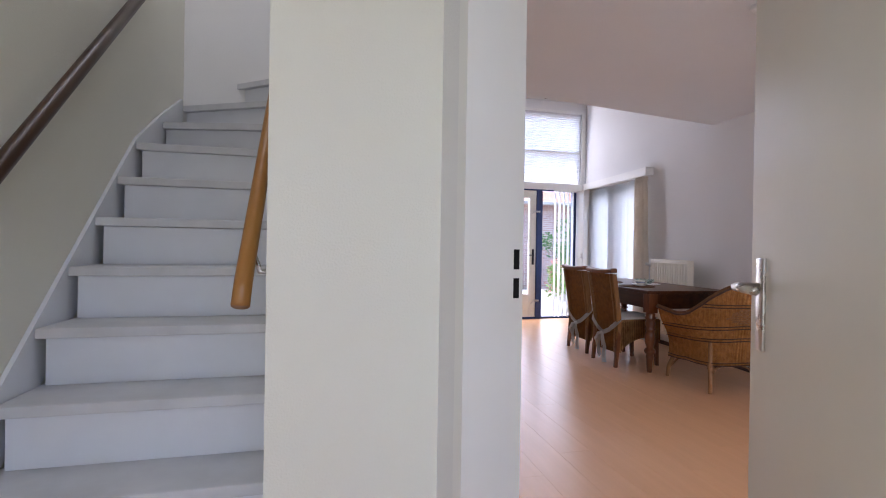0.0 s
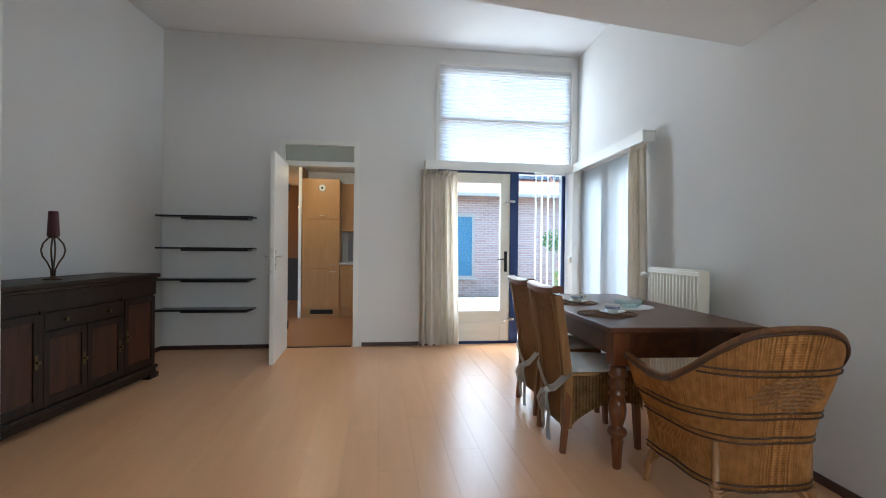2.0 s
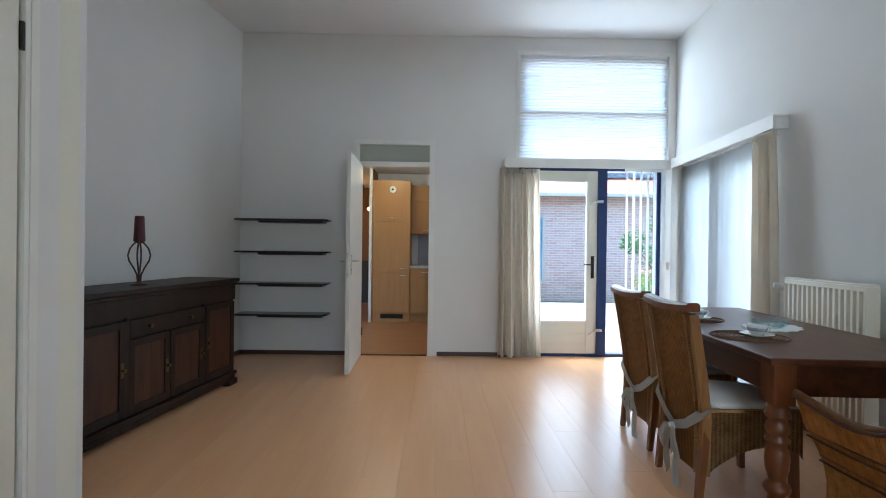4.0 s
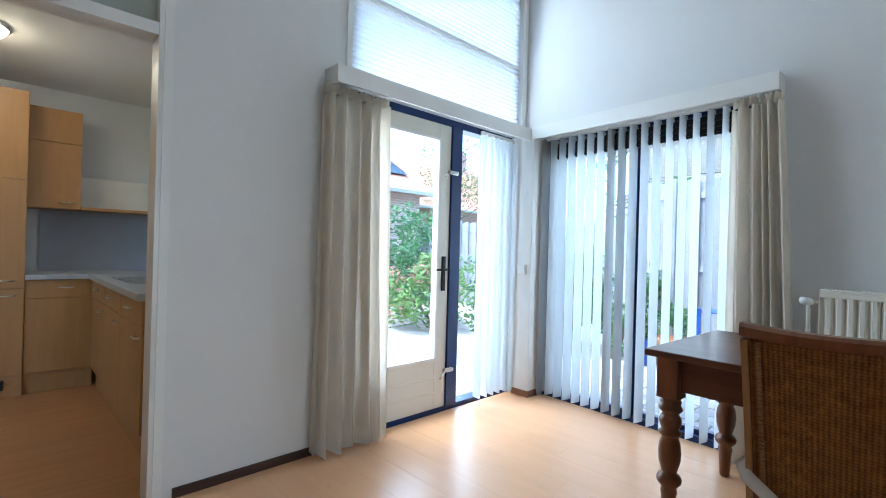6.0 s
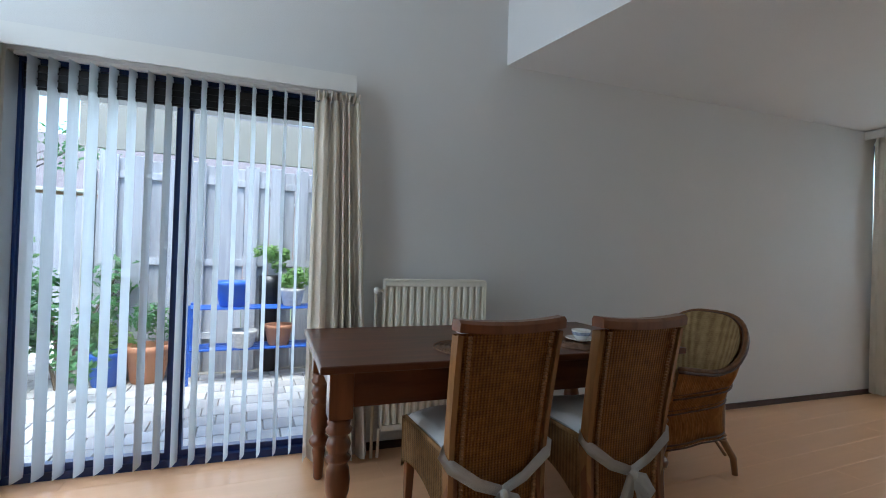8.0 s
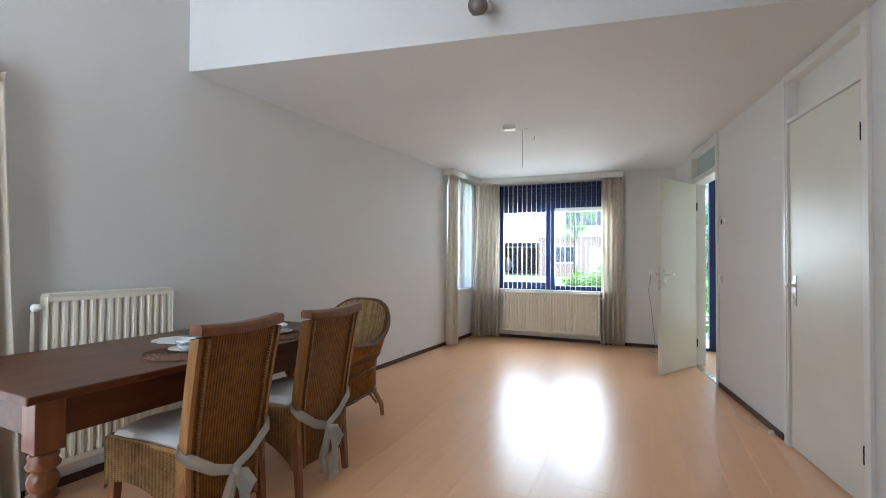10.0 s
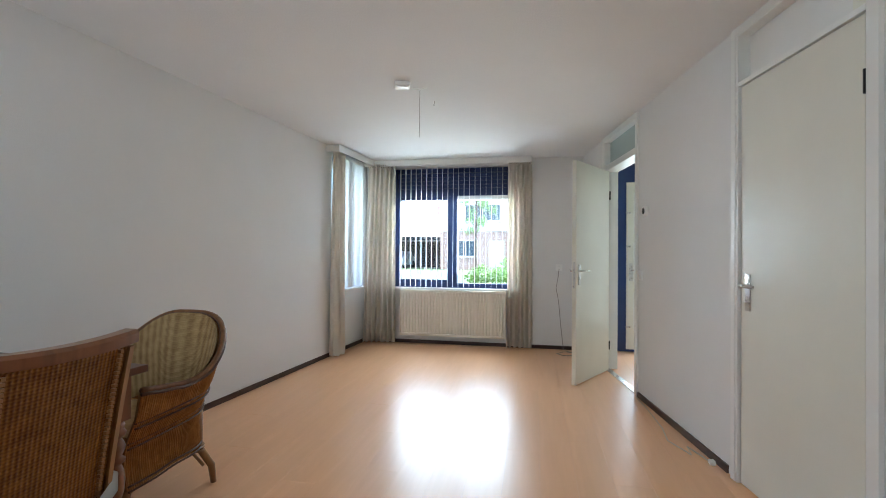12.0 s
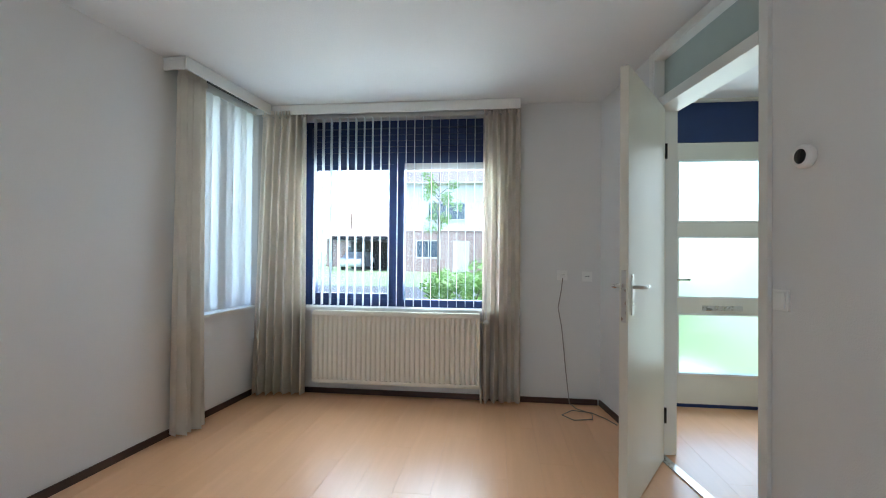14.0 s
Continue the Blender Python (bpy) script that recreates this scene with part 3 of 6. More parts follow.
part("bracket", bm, STEEL, hr2, "metal bracket", True)

# ---- kitchen beyond the door ----
KW = mat("kitchen_wall", (0.72, 0.73, 0.75), 0.7, 0, 2, 0.02, 0.2, 150)
KY = NY + 0.10
slab("floor_kitchen", -2.2, 1.95, NY + 0.02, 11.6, -0.12, -0.002, wood("kitchen_laminate", (0.42, 0.20, 0.08), (0.50, 0.25, 0.11), 0.35, (0.5, 6, 6), 0.1), "orange-brown laminate kitchen floor", "floor")
slab("ceiling_kitchen", -2.2, 2.1, KY, 11.6, 2.46, 2.56, CEIL, "white kitchen ceiling", "ceiling")
slab("wall_kitchen_east", 1.86, 2.06, KY, 9.6, 0, 2.46, KW, "white kitchen wall", "wall")
slab("wall_kitchen_back", 0.30, 1.86, 9.46, 9.6, 0, 2.46, KW, "white kitchen back wall", "wall")
slab("wall_kitchen_west", -2.35, -2.2, KY, 11.6, 0, 2.46, mat("ochre_wall", (0.42, 0.22, 0.09), 0.7, 0, 2, 0.05, 0.2, 100), "ochre wall of the passage", "wall")
slab("wall_passage_end", -2.2, 0.3, 11.4, 11.6, 0, 2.46, mat("brown_wall", (0.25, 0.12, 0.05), 0.7, 0, 2, 0.05, 0.2, 100), "brown wall at the end of the passage", "wall")
slab("trim_passage_jamb", 0.25, 0.296, 8.83, 8.90, 0, 2.46, WHITE, "white jamb beside the kitchen cupboard", "trim")
slab("wall_passage_side", 0.24, 0.296, 8.904, 11.4, 0, 2.46, bpy.data.materials["brown_wall"], "brown wall beside the kitchen cupboard", "wall")
slab("wall_tiles", 1.0, 1.86, 9.445, 9.457, 0.90, 1.42, mat("grey_tiles", (0.33, 0.36, 0.44), 0.3, 0, 5, 0.06, 0.1, 20), "grey splashback above the worktop", "wall")
slab("baseboard_passage", -2.2, 0.24, 11.38, 11.4, 0, 0.9, mat("dark_cabinet", (0.03, 0.02, 0.015), 0.5), "dark panelling in the passage", "baseboard")


def kitchen_unit(name, m, w, h, d, z0, fronts, label, drawers=0):
    """A cabinet: x its width, y into the wall. fronts: (x0, x1, z0, z1, handle side)."""
    t = thing(name, m, label, "kitchen cabinet", "beech kitchen units")
    part("body", rbox(0.0, w, 0.02, d, z0, z0 + h, 0.002), BEECH, t)
    for a, b, lo, hi, hs in fronts:
        door = part("front", rbox(a + 0.002, b - 0.002, 0.0, 0.018, lo + 0.002, hi - 0.002, 0.003), BEECH, t)
        if hs is not None:
            hx, hz = hs
            bm = bmesh.new()
            tube(bm, [(hx - 0.045, 0.0, hz), (hx - 0.04, -0.022, hz), (hx, -0.028, hz - 0.002), (hx + 0.04, -0.022, hz), (hx + 0.045, 0.0, hz)], 0.006, 8)
            part("handle", bm, STEEL, door, "curved metal handle", True)
    return t


tall = kitchen_unit("tall_cabinet", pose(0.30, 8.85, 0), 0.60, 2.16, 0.58, 0.10, [(0, 0.6, 0.16, 0.80, (0.5, 0.75)), (0, 0.6, 0.80, 1.60, (0.5, 0.86)), (0, 0.6, 1.60, 2.26, (0.33, 1.66))], "tall beech cabinet with three fronts and a round clock")
part("plinth", rbox(0.0, 0.6, 0.02, 0.04, 0.0, 0.10, 0.002), BEECH, tall)
part("vent_grille", rbox(0.14, 0.50, 0.008, 0.022, 0.06, 0.13, 0.002), DARKM, tall, "dark ventilation grille")
kc = thing("wall_clock", pose(0.62, 8.848, 2.11, 90), "small round white wall clock on the cabinet", "clock")
bm = bmesh.new()
lathe(bm, [(0.055, -0.002), (0.06, 0.004), (0.058, 0.02), (0.05, 0.024)], 24)
part("case", bm, STEEL, kc, "", True)
bm = bmesh.new()
lathe(bm, [(0.048, 0.0242), (0.02, 0.026)], 24)
part("dial", bm, WHITE, kc)
bm = bmesh.new()
lathe(bm, [(0.018, 0.026), (0.01, 0.03)], 12)
part("boss", bm, DARKM, kc)
wc = kitchen_unit("wall_cabinet", pose(0.90, 9.10, 0), 0.34, 0.80, 0.35, 1.42, [(0, 0.34, 1.42, 1.95, (0.25, 1.47)), (0, 0.34, 1.95, 2.22, None)], "beech wall cabinet over the worktop")
bc = kitchen_unit("base_cabinet", pose(0.90, 8.87, 0), 0.42, 0.72, 0.58, 0.14, [(0, 0.42, 0.72, 0.86, (0.24, 0.80)), (0, 0.42, 0.16, 0.72, None)], "beech base cabinet with a drawer")
part("plinth", rbox(0.0, 0.42, 0.04, 0.06, 0.0, 0.14, 0.002), BEECH, bc)
for k in range(3):
    u = kitchen_unit("base_cabinet", pose(1.30, 8.85 - 0.6 * k, 0, 0, 0, -90), 0.6, 0.72, 0.55, 0.14, [(0, 0.6, 0.72, 0.86, (0.3, 0.80)), (0, 0.6, 0.16, 0.72, (0.5, 0.66))], "beech base cabinet with a drawer")
    part("plinth", rbox(0.0, 0.6, 0.04, 0.06, 0.0, 0.14, 0.002), BEECH, u)
bm = rbox(0.90, 1.85, 8.85, 9.44, 0.862, 0.90, 0.004)
wtop = thing("worktop", pose(0, 0, 0), "grey worktop with a sink along the kitchen wall", "worktop")
part("slab", bm, mat("worktop_grey", (0.42, 0.43, 0.46), 0.3, 0, 12, 0.1), wtop)
part("slab", rbox(1.275, 1.85, 7.05, 8.846, 0.862, 0.90, 0.004), bpy.data.materials["worktop_grey"], wtop)
part("sink", rbox(1.36, 1.78, 7.7, 8.4, 0.895, 0.906, 0.004), STEEL, wtop, "steel sink")
hood = thing("shelf_hood", pose(0, 0, 0), "white shelf above the kitchen worktop", "shelf")
part("board", rbox(1.245, 1.85, 9.12, 9.44, 1.42, 1.445, 0.003), BEECH, hood)
part("panel", rbox(1.245, 1.85, 9.40, 9.44, 1.45, 1.72, 0.003), WHITE, hood)
kl = thing("ceiling_lamp", pose(0.62, 8.19, 2.46, 180), "round glass ceiling lamp, switched on", "lamp")
bm = bmesh.new()
lathe(bm, [(0.165, 0.0), (0.17, 0.012), (0.16, 0.02)], 28)
part("rim", bm, STEEL, kl, "", True)
bm = bmesh.new()
lathe(bm, [(0.155, 0.018), (0.14, 0.045), (0.10, 0.07), (0.04, 0.085), (0.005, 0.088)], 28)
part("shade", bm, glow("lamp_glass", (1.0, 0.80, 0.55), 3.0), kl, "glowing glass shade", True)
pl = bpy.data.lights.new("kitchen_lamp", "POINT")
pl.energy, pl.color, pl.shadow_soft_size = 0.34, (1.0, 0.72, 0.42), 0.12
new("kitchen_lamp", pl).location = (0.62, 8.19, 2.25)
wl = thing("wall_lamp", pose(0.0, 10.6, 1.95), "small warm lamp in the passage, switched on", "lamp")
bm = bmesh.new()
lathe(bm, [(0.02, -0.04), (0.05, -0.03), (0.055, 0.0), (0.02, 0.03)], 16)
part("shade", bm, glow("warm_lamp_glass", (1.0, 0.5, 0.2), 4.0), wl, "glowing shade", True)
part("stem", rbox(-0.012, 0.012, -0.012, 0.012, 0.03, 0.51, 0.003), STEEL, wl)
pl = bpy.data.lights.new("passage_lamp", "POINT")
pl.energy, pl.color, pl.shadow_soft_size = 0.5, (1.0, 0.55, 0.25), 0.06
new("passage_lamp", pl).location = (0.0, 10.5, 1.85)
# Added fill before the solid east wall, which has no window; cools the kitchen.
window_or_fill_light("fill_light_kitchen", (1.84, 8.0, 1.6), (0, 8.0, 1.0), 1.0, 0.8, 0.5)

# ---- curtains, valances, blinds ----
def wave_sheet(bm, path_len, z0, z1, folds, depth, seed, pinch=0.75, thick=0.004, rows=18, spread=1.0):
    """A hanging cloth: x along, y the folds, gathered at the top, with folds of uneven width and depth that drift as they fall."""
    rnd = random.Random(seed)
    n = folds * 14
    edge = [0.0]
    for _ in range(folds):
        edge.append(edge[-1] + rnd.uniform(0.6, 1.5))
    edge = [e / edge[-1] for e in edge]
    am = [rnd.uniform(0.6, 1.2) for _ in range(folds + 1)]
    drift = [rnd.uniform(-0.35, 0.35) for _ in range(folds + 1)]
    lean = [rnd.uniform(-0.3, 0.3) for _ in range(folds + 1)]
    grid = []
    for r in range(rows + 1):
        v = r / rows
        z = z1 + (z0 - z1) * v
        line = []
        for i in range(n + 1):
            j = min(i // 14, folds - 1)
            w = (i - 14 * j) / 14
            mix = w * w * (3 - 2 * w)
            a = am[j] * (1 - mix) + am[j + 1] * mix
            d = drift[j] * (1 - mix) + drift[j + 1] * mix
            c = math.sin(2 * math.pi * w + lean[j] * math.sin(2 * math.pi * w) + 0.9 * d * v)
            y = depth * a * (pinch + (1 - pinch) * v) * math.copysign(abs(c) ** 0.7, c) + 0.25 * depth * math.sin(3 * v + 5 * d) * v
            u = edge[j] + (edge[j + 1] - edge[j]) * (w + 0.10 * math.sin(4 * math.pi * w) * v)
            x = path_len * u * (1 + (spread - 1) * v) + 0.03 * d * v
            line.append(bm.verts.new((x, y, z + (0.006 * math.sin(7 * u * folds) if r == rows else 0))))
        grid.append(line)
    for a, b in zip(grid, grid[1:]):
        for i in range(n):
            bm.faces.new((a[i], a[i + 1], b[i + 1], b[i]))
    bmesh.ops.solidify(bm, geom=list(bm.faces), thickness=thick)


def curtain(m, width, z0, z1, folds, depth, seed, label, spread=1.0):
    t = thing("curtain", m, label, "curtain", "beige curtains")
    bm = bmesh.new()
    wave_sheet(bm, width, z0 + 0.02, z1 - 0.05, folds, depth, seed, spread=spread)
    part("cloth", bm, CURT, t, "", True)
    bm = bmesh.new()
    wave_sheet(bm, width, z1 - 0.055, z1, folds * 2, depth * 0.55, seed + 7, 1.0, 0.003, 2)
    part("heading", bm, CURT, t, "", True)
    return t


east = along(F, E)
curtain(pose(2.02, 6.525, 0), 0.43, 0.0, 2.07, 6, 0.062, 1, "beige linen curtain beside the garden door", 1.1)
curtain(pose(ex(4.97) - 0.085, 5.02, 0, 0, 0, -94), 0.25, 0.0, 2.07, 5, 0.052, 2, "beige linen curtain drawn beside the sliding window", 1.35)
curtain(pose(ex(0.02) - 0.09, 0.01, 0, 0, 0, -94), 0.21, 0.0, 2.40, 4, 0.052, 3, "beige linen curtain at the corner window", 1.1)
curtain(pose(3.04, -0.985, 0, 0, 0, 12), 0.36, 0.0, 2.40, 6, 0.055, 4, "beige linen curtain in the window corner", 1.2)
curtain(pose(1.24, -1.0, 0), 0.30, 0.0, 2.40, 5, 0.052, 5, "beige linen curtain beside the front window", 1.05)


def valance(m, length, z0, z1, depth, label):
    t = thing("valance", m, label, "curtain valance", "white valances")
    part("front_board", rbox(0, length, depth - 0.014, depth, z0, z1, 0.002), WHITE, t)
    part("top_board", rbox(0, length, 0.001, depth - 0.0145, z1 - 0.016, z1 - 0.001, 0.002), WHITE, t)
    for x in (0, length - 0.014):
        part("end_board", rbox(x, x + 0.014, 0.002, depth - 0.016, z0, z1 - 0.018, 0.002), WHITE, t)
    bm = bmesh.new()
    box(bm, 0.03, length - 0.02, 0.05, 0.075, z1 - 0.04, z1 - 0.018)
    part("curtain_rail", bm, DARKM, t, "dark curtain rail")
    return t


valance(along((3.865, NY), (2.06, NY)), 1.80, 2.075, 2.175, 0.145, "white curtain valance over the garden door")
ve = valance(east @ pose(t_east(4.79), 0, 0), t_east(6.46) - t_east(4.79), 2.085, 2.185, 0.115, "white curtain valance over the sliding window")
valance(east @ pose(t_east(-0.93), 0, 0), t_east(0.05) - t_east(-0.93), 2.37, 2.452, 0.17, "white curtain valance over the corner window")
valance(along(A, F) @ pose(1.245 - A[0], 0, 0), ex(-1.0) - 0.16 - 1.245, 2.37, 2.452, 0.15, "white curtain valance over the front window")


def vertical_blind(m, length, z0, z1, spacing, turn, label, skip=(), slat_w=0.089, material=None, sway=4):
    """Upright cloth slats on a rail; turn: their angle to the window."""
    t = thing("vertical_blind", m, label, "window blind", "white vertical blinds")
    bm = bmesh.new()
    box(bm, 0, length, -0.012, 0.012, z1, z1 + 0.028)
    part("rail", bm, WHITE, t)
    me = None
    rnd = random.Random(int(length * 100))
    n = int(length / spacing)
    for i in range(n + 1):
        if i in skip:
            continue
        if me is None:
            bm = bmesh.new()
            bow = [(-0.5, 0), (-0.25, 0.002), (0, 0.003), (0.25, 0.002), (0.5, 0)]
            rows = []
            for z in (z0, z1):
                rows.append([bm.verts.new((slat_w * a, b, z)) for a, b in bow])
            for k in range(4):
                bm.faces.new((rows[0][k], rows[0][k + 1], rows[1][k + 1], rows[1][k]))
            bmesh.ops.solidify(bm, geom=list(bm.faces), thickness=0.0008)
            ob = part("slat", bm, material or SLAT, t)
            me = ob.data
        else:
            ob = new("slat", me)
            ob.parent = t
        ob.matrix_basis = pose(spacing * i + 0.02, 0, 0, 0, 0, turn + rnd.uniform(-sway, sway))
    return t


vertical_blind(east @ pose(t_east(4.98), -0.02, 0), t_east(6.40) - t_east(4.98), 0.03, 2.082, 0.083, 78.5, "white vertical slats half open at the sliding window", sway=1.5)
vertical_blind(pose(3.43, NY + 0.015, 0), 0.40, 0.03, 2.07, 0.078, 84, "white vertical slats drawn before the side light", sway=1)
vertical_blind(along(A, F) @ pose(1.52 - A[0], 0.03, 0), 1.5, 0.765, 2.36, 0.0725, 96, "white vertical slats turned open at the front window", sway=1)
vertical_blind(east @ pose(t_east(-0.92), 0.03, 0), 0.80, 0.775, 2.36, 0.083, -24, "white vertical slats closed at the corner window", sway=1)

# pleated blind in the tall window
pb = thing("pleated_blind", pose(0, NY, 0), "white pleated blind let down over the tall window", "window blind")
for lo, hi in ((2.205, 2.70), (2.72, 3.335)):
    bm = bmesh.new()
    n = int((hi - lo) / 0.017)
    rows = [[bm.verts.new((x, 0.020 + (0.011 if k % 2 else 0), lo + (hi - lo) * k / n)) for x in (2.246, 3.888)] for k in range(n + 1)]
    for a, b in zip(rows, rows[1:]):
        bm.faces.new((a[0], a[1], b[1], b[0]))
    part("pleats", bm, PLEAT, pb)
part("bottom_bar", rbox(2.246, 3.888, 0.012, 0.034, 2.19, 2.204, 0.002), WHITE, pb)
part("middle_bar", rbox(2.246, 3.888, 0.010, 0.034, 2.701, 2.719, 0.002), WHITE, pb)


# ---- radiators ----
def radiator(m, width, z0, z1, label, ribs, valve_side=1, depth=0.06):
    """A panel radiator: x its width, front towards -y."""
    t = thing("radiator", m, label, "radiator")
    bm = bmesh.new()
    n = ribs * 8
    pts = []
    for i in range(n + 1):
        u = i / n * ribs % 1
        y = 0.016 if 0.16 < u < 0.42 else (0.0 if u > 0.55 or u < 0.03 else 0.008)
        pts.append((width * i / n, y))
    for zz in ((z0 + 0.03, z1 - 0.03),):
        lo = [bm.verts.new((x, y, zz[0])) for x, y in pts]
        hi = [bm.verts.new((x, y, zz[1])) for x, y in pts]
        for i in range(n):
            bm.faces.new((lo[i], lo[i + 1], hi[i + 1], hi[i]))
    part("panel", bm, RADM, t)
    part("panel_core", rbox(0.002, width - 0.002, 0.018, 0.03, z0 + 0.033, z1 - 0.033, 0.001), RADM, t)
    part("bottom_bar", rbox(0, width, -0.003, 0.02, z0, z0 + 0.032, 0.002), RADM, t)
    part("top_bar", rbox(0, width, -0.003, 0.02, z1 - 0.032, z1 - 0.004, 0.002), RADM, t)
    part("back_panel", rbox(0.0, width, depth, depth + 0.012, z0, z1 - 0.004, 0.003), RADM, t)
    bm = rbox(0.0, width, -0.004, depth + 0.014, z1 - 0.003, z1 + 0.008, 0.002)
    for i in range(int(width / 0.02) - 1):
        box(bm, 0.01 + i * 0.02, 0.018 + i * 0.02, 0.006, depth - 0.004, z1 + 0.008, z1 + 0.011)
    part("top_grille", bm, RADM, t)
    for x in (-0.004, width):
        part("side_cover", rbox(x, x + 0.004, -0.004, depth + 0.014, z0 + 0.01, z1 - 0.004, 0.001), RADM, t)
    xv = -0.05 if valve_side < 0 else width + 0.05
    s = 1 if valve_side < 0 else -1
    bm = bmesh.new()
    tube(bm, [(xv + s * 0.05, 0.03, z1 - 0.06), (xv, 0.03, z1 - 0.06), (xv, 0.03, z1 - 0.10), (xv, 0.035, 0.0)], 0.009, 8)
    tube(bm, [(xv + s * 0.10, 0.03, z0 + 0.02), (xv + s * 0.04, 0.035, z0 + 0.0), (xv + s * 0.035, 0.035, 0.0)], 0.009, 8)
    part("pipe", bm, RADM, t, "painted supply pipe", True)
    bm = bmesh.new()
    tube(bm, [(xv + s * 0.01, 0.03, z1 - 0.06), (xv, 0.005, z1 - 0.055), (xv - s * 0.01, -0.035, z1 - 0.05)], [0.016, 0.02, 0.018], 12)
    part("valve_knob", bm, WHITE, t, "white valve knob", True)
    for x in (0.08, width - 0.08):
        part("wall_bracket", rbox(x - 0.015, x + 0.015, depth + 0.012, depth + 0.055, z0 + 0.1, z1 - 0.1, 0.002), RADM, t)
    return t


radiator(along((ex(4.6) - 0.125, 4.60), (ex(3.98) - 0.125, 3.98)), 0.63, 0.16, 1.02, "cream panel radiator with upright ribs on the wall", 15, -1)
radiator(along(F, A) @ pose(F[0] - 2.96, -0.12, 0), 1.40, 0.12, 0.715, "cream panel radiator below the front window", 34, 1, 0.05)

# ---- dining table and what lies on it ----
tb = thing("dining_table", pose(3.20, 4.21, 0, 0, 0, -3.0), "reddish-brown wooden dining table with turned legs", "table")
TW, TL, TH = 0.87, 1.72, 0.765
bm = rbox(-TW / 2, TW / 2, -TL / 2, TL / 2, TH - 0.03, TH, 0.007, 3)
part("tabletop", bm, MAHOG, tb)
lx, ly = TW / 2 - 0.085, TL / 2 - 0.085
for s in (-1, 1):
    part("side_apron", rbox(s * lx - 0.012, s * lx + 0.012, -ly + 0.045, ly - 0.045, TH - 0.175, TH - 0.031, 0.002), MAHOG, tb)
    part("end_apron", rbox(-lx + 0.045, lx - 0.045, s * ly - 0.012, s * ly + 0.012, TH - 0.175, TH - 0.031, 0.002), MAHOG, tb)
prof = [(0.018, 0), (0.024, 0.01), (0.030, 0.12), (0.034, 0.15), (0.030, 0.165), (0.048, 0.185), (0.052, 0.20), (0.046, 0.215), (0.030, 0.228), (0.033, 0.24), (0.044, 0.28), (0.047, 0.32), (0.042, 0.36), (0.033, 0.385), (0.045, 0.395), (0.048, 0.405), (0.034, 0.418), (0.042, 0.435), (0.047, 0.455), (0.040, 0.475), (0.032, 0.487), (0.047, 0.50), (0.050, 0.51), (0.040, 0.525), (0.045, 0.54), (0.034, 0.555)]
leg_me = None
for sx in (-1, 1):
    for sy in (-1, 1):
        if leg_me is None:
            bm = bmesh.new()
            lathe(bm, prof, 20)
            bx = bmesh.new()
            box(bx, -0.045, 0.045, -0.045, 0.045, 0.556, TH - 0.031)
            bevelled(bx, 0.004)
            tmp = bpy.data.meshes.new("leg_block")
            bx.to_mesh(tmp)
            bm.from_mesh(tmp)
            bx.free()
            bpy.data.meshes.remove(tmp)
            ob = part("leg", bm, wood("turned_leg_wood", (0.10, 0.030, 0.010), (0.20, 0.066, 0.022), 0.28, (7, 7, 0.8), 0.15, spec=0.4), tb, "turned wooden leg")
            leg_me = ob.data
            for p in leg_me.polygons:
                p.use_smooth = len(p.vertices) == 4 and p.center.z < 0.555
        else:
            ob = new("leg", leg_me)
            ob.parent = tb
        ob.matrix_basis = pose(sx * lx, sy * ly, 0)

CHINA = mat("white_china", (0.78, 0.78, 0.76), 0.15, 0, 9, 0.03, coat=0.4)
CHBLUE = mat("blue_pattern_china", (0.30, 0.34, 0.44), 0.15, 0, 40, 0.5)
MATW = mat("woven_placemat", (0.17, 0.09, 0.05), 0.8, 0, 60, 0.3, 0.6, 220)
LACE = mat("white_lace", (0.75, 0.76, 0.76), 0.85, 0, 40, 0.08, 0.6, 260)
CLEAR = glass_mat("clear_glassware", (0.92, 0.97, 0.97))


def placemat(x, y):
    t = thing("placemat", pose(x, y, TH), "round brown woven placemat on the table", "placemat", "woven placemats")
    bm = bmesh.new()
    for k in range(7):
        r = 0.155 - k * 0.0225
        tube(bm, [(r * math.cos(a) * 1.15, r * math.sin(a), 0.004) for a in (2 * math.pi * i / 28 for i in range(28))], 0.0042, 5, True)
    lathe(bm, [(0.15, 0.0005), (0.15, 0.003)], 28)
    part("weave", bm, MATW, t)


def cup(x, y):
    t = thing("cup_and_saucer", pose(x, y, TH + 0.0085), "white china cup on a saucer with blue pattern", "cup", "cups and saucers")
    bm = bmesh.new()
    lathe(bm, [(0.03, 0.0), (0.036, 0.003), (0.075, 0.014), (0.076, 0.016), (0.036, 0.007), (0.005, 0.006)], 28)
    part("saucer", bm, CHINA, t, "", True)
    bm = bmesh.new()
    lathe(bm, [(0.024, 0.007), (0.027, 0.012), (0.041, 0.032), (0.047, 0.055), (0.045, 0.056), (0.038, 0.033), (0.022, 0.014), (0.004, 0.012)], 28)
    part("cup", bm, CHINA, t, "", True)
    bm = bmesh.new()
    lathe(bm, [(0.0405, 0.030), (0.0455, 0.046), (0.0462, 0.046), (0.0412, 0.030)], 28)
    part("pattern_band", bm, CHBLUE, t, "faint blue pattern", True)
    bm = bmesh.new()
    tube(bm, [(0.043, 0, 0.048), (0.062, 0, 0.05), (0.068, 0, 0.038), (0.058, 0, 0.026), (0.04, 0, 0.026)], 0.0035, 8)
    part("ear", bm, CHINA, t, "", True)


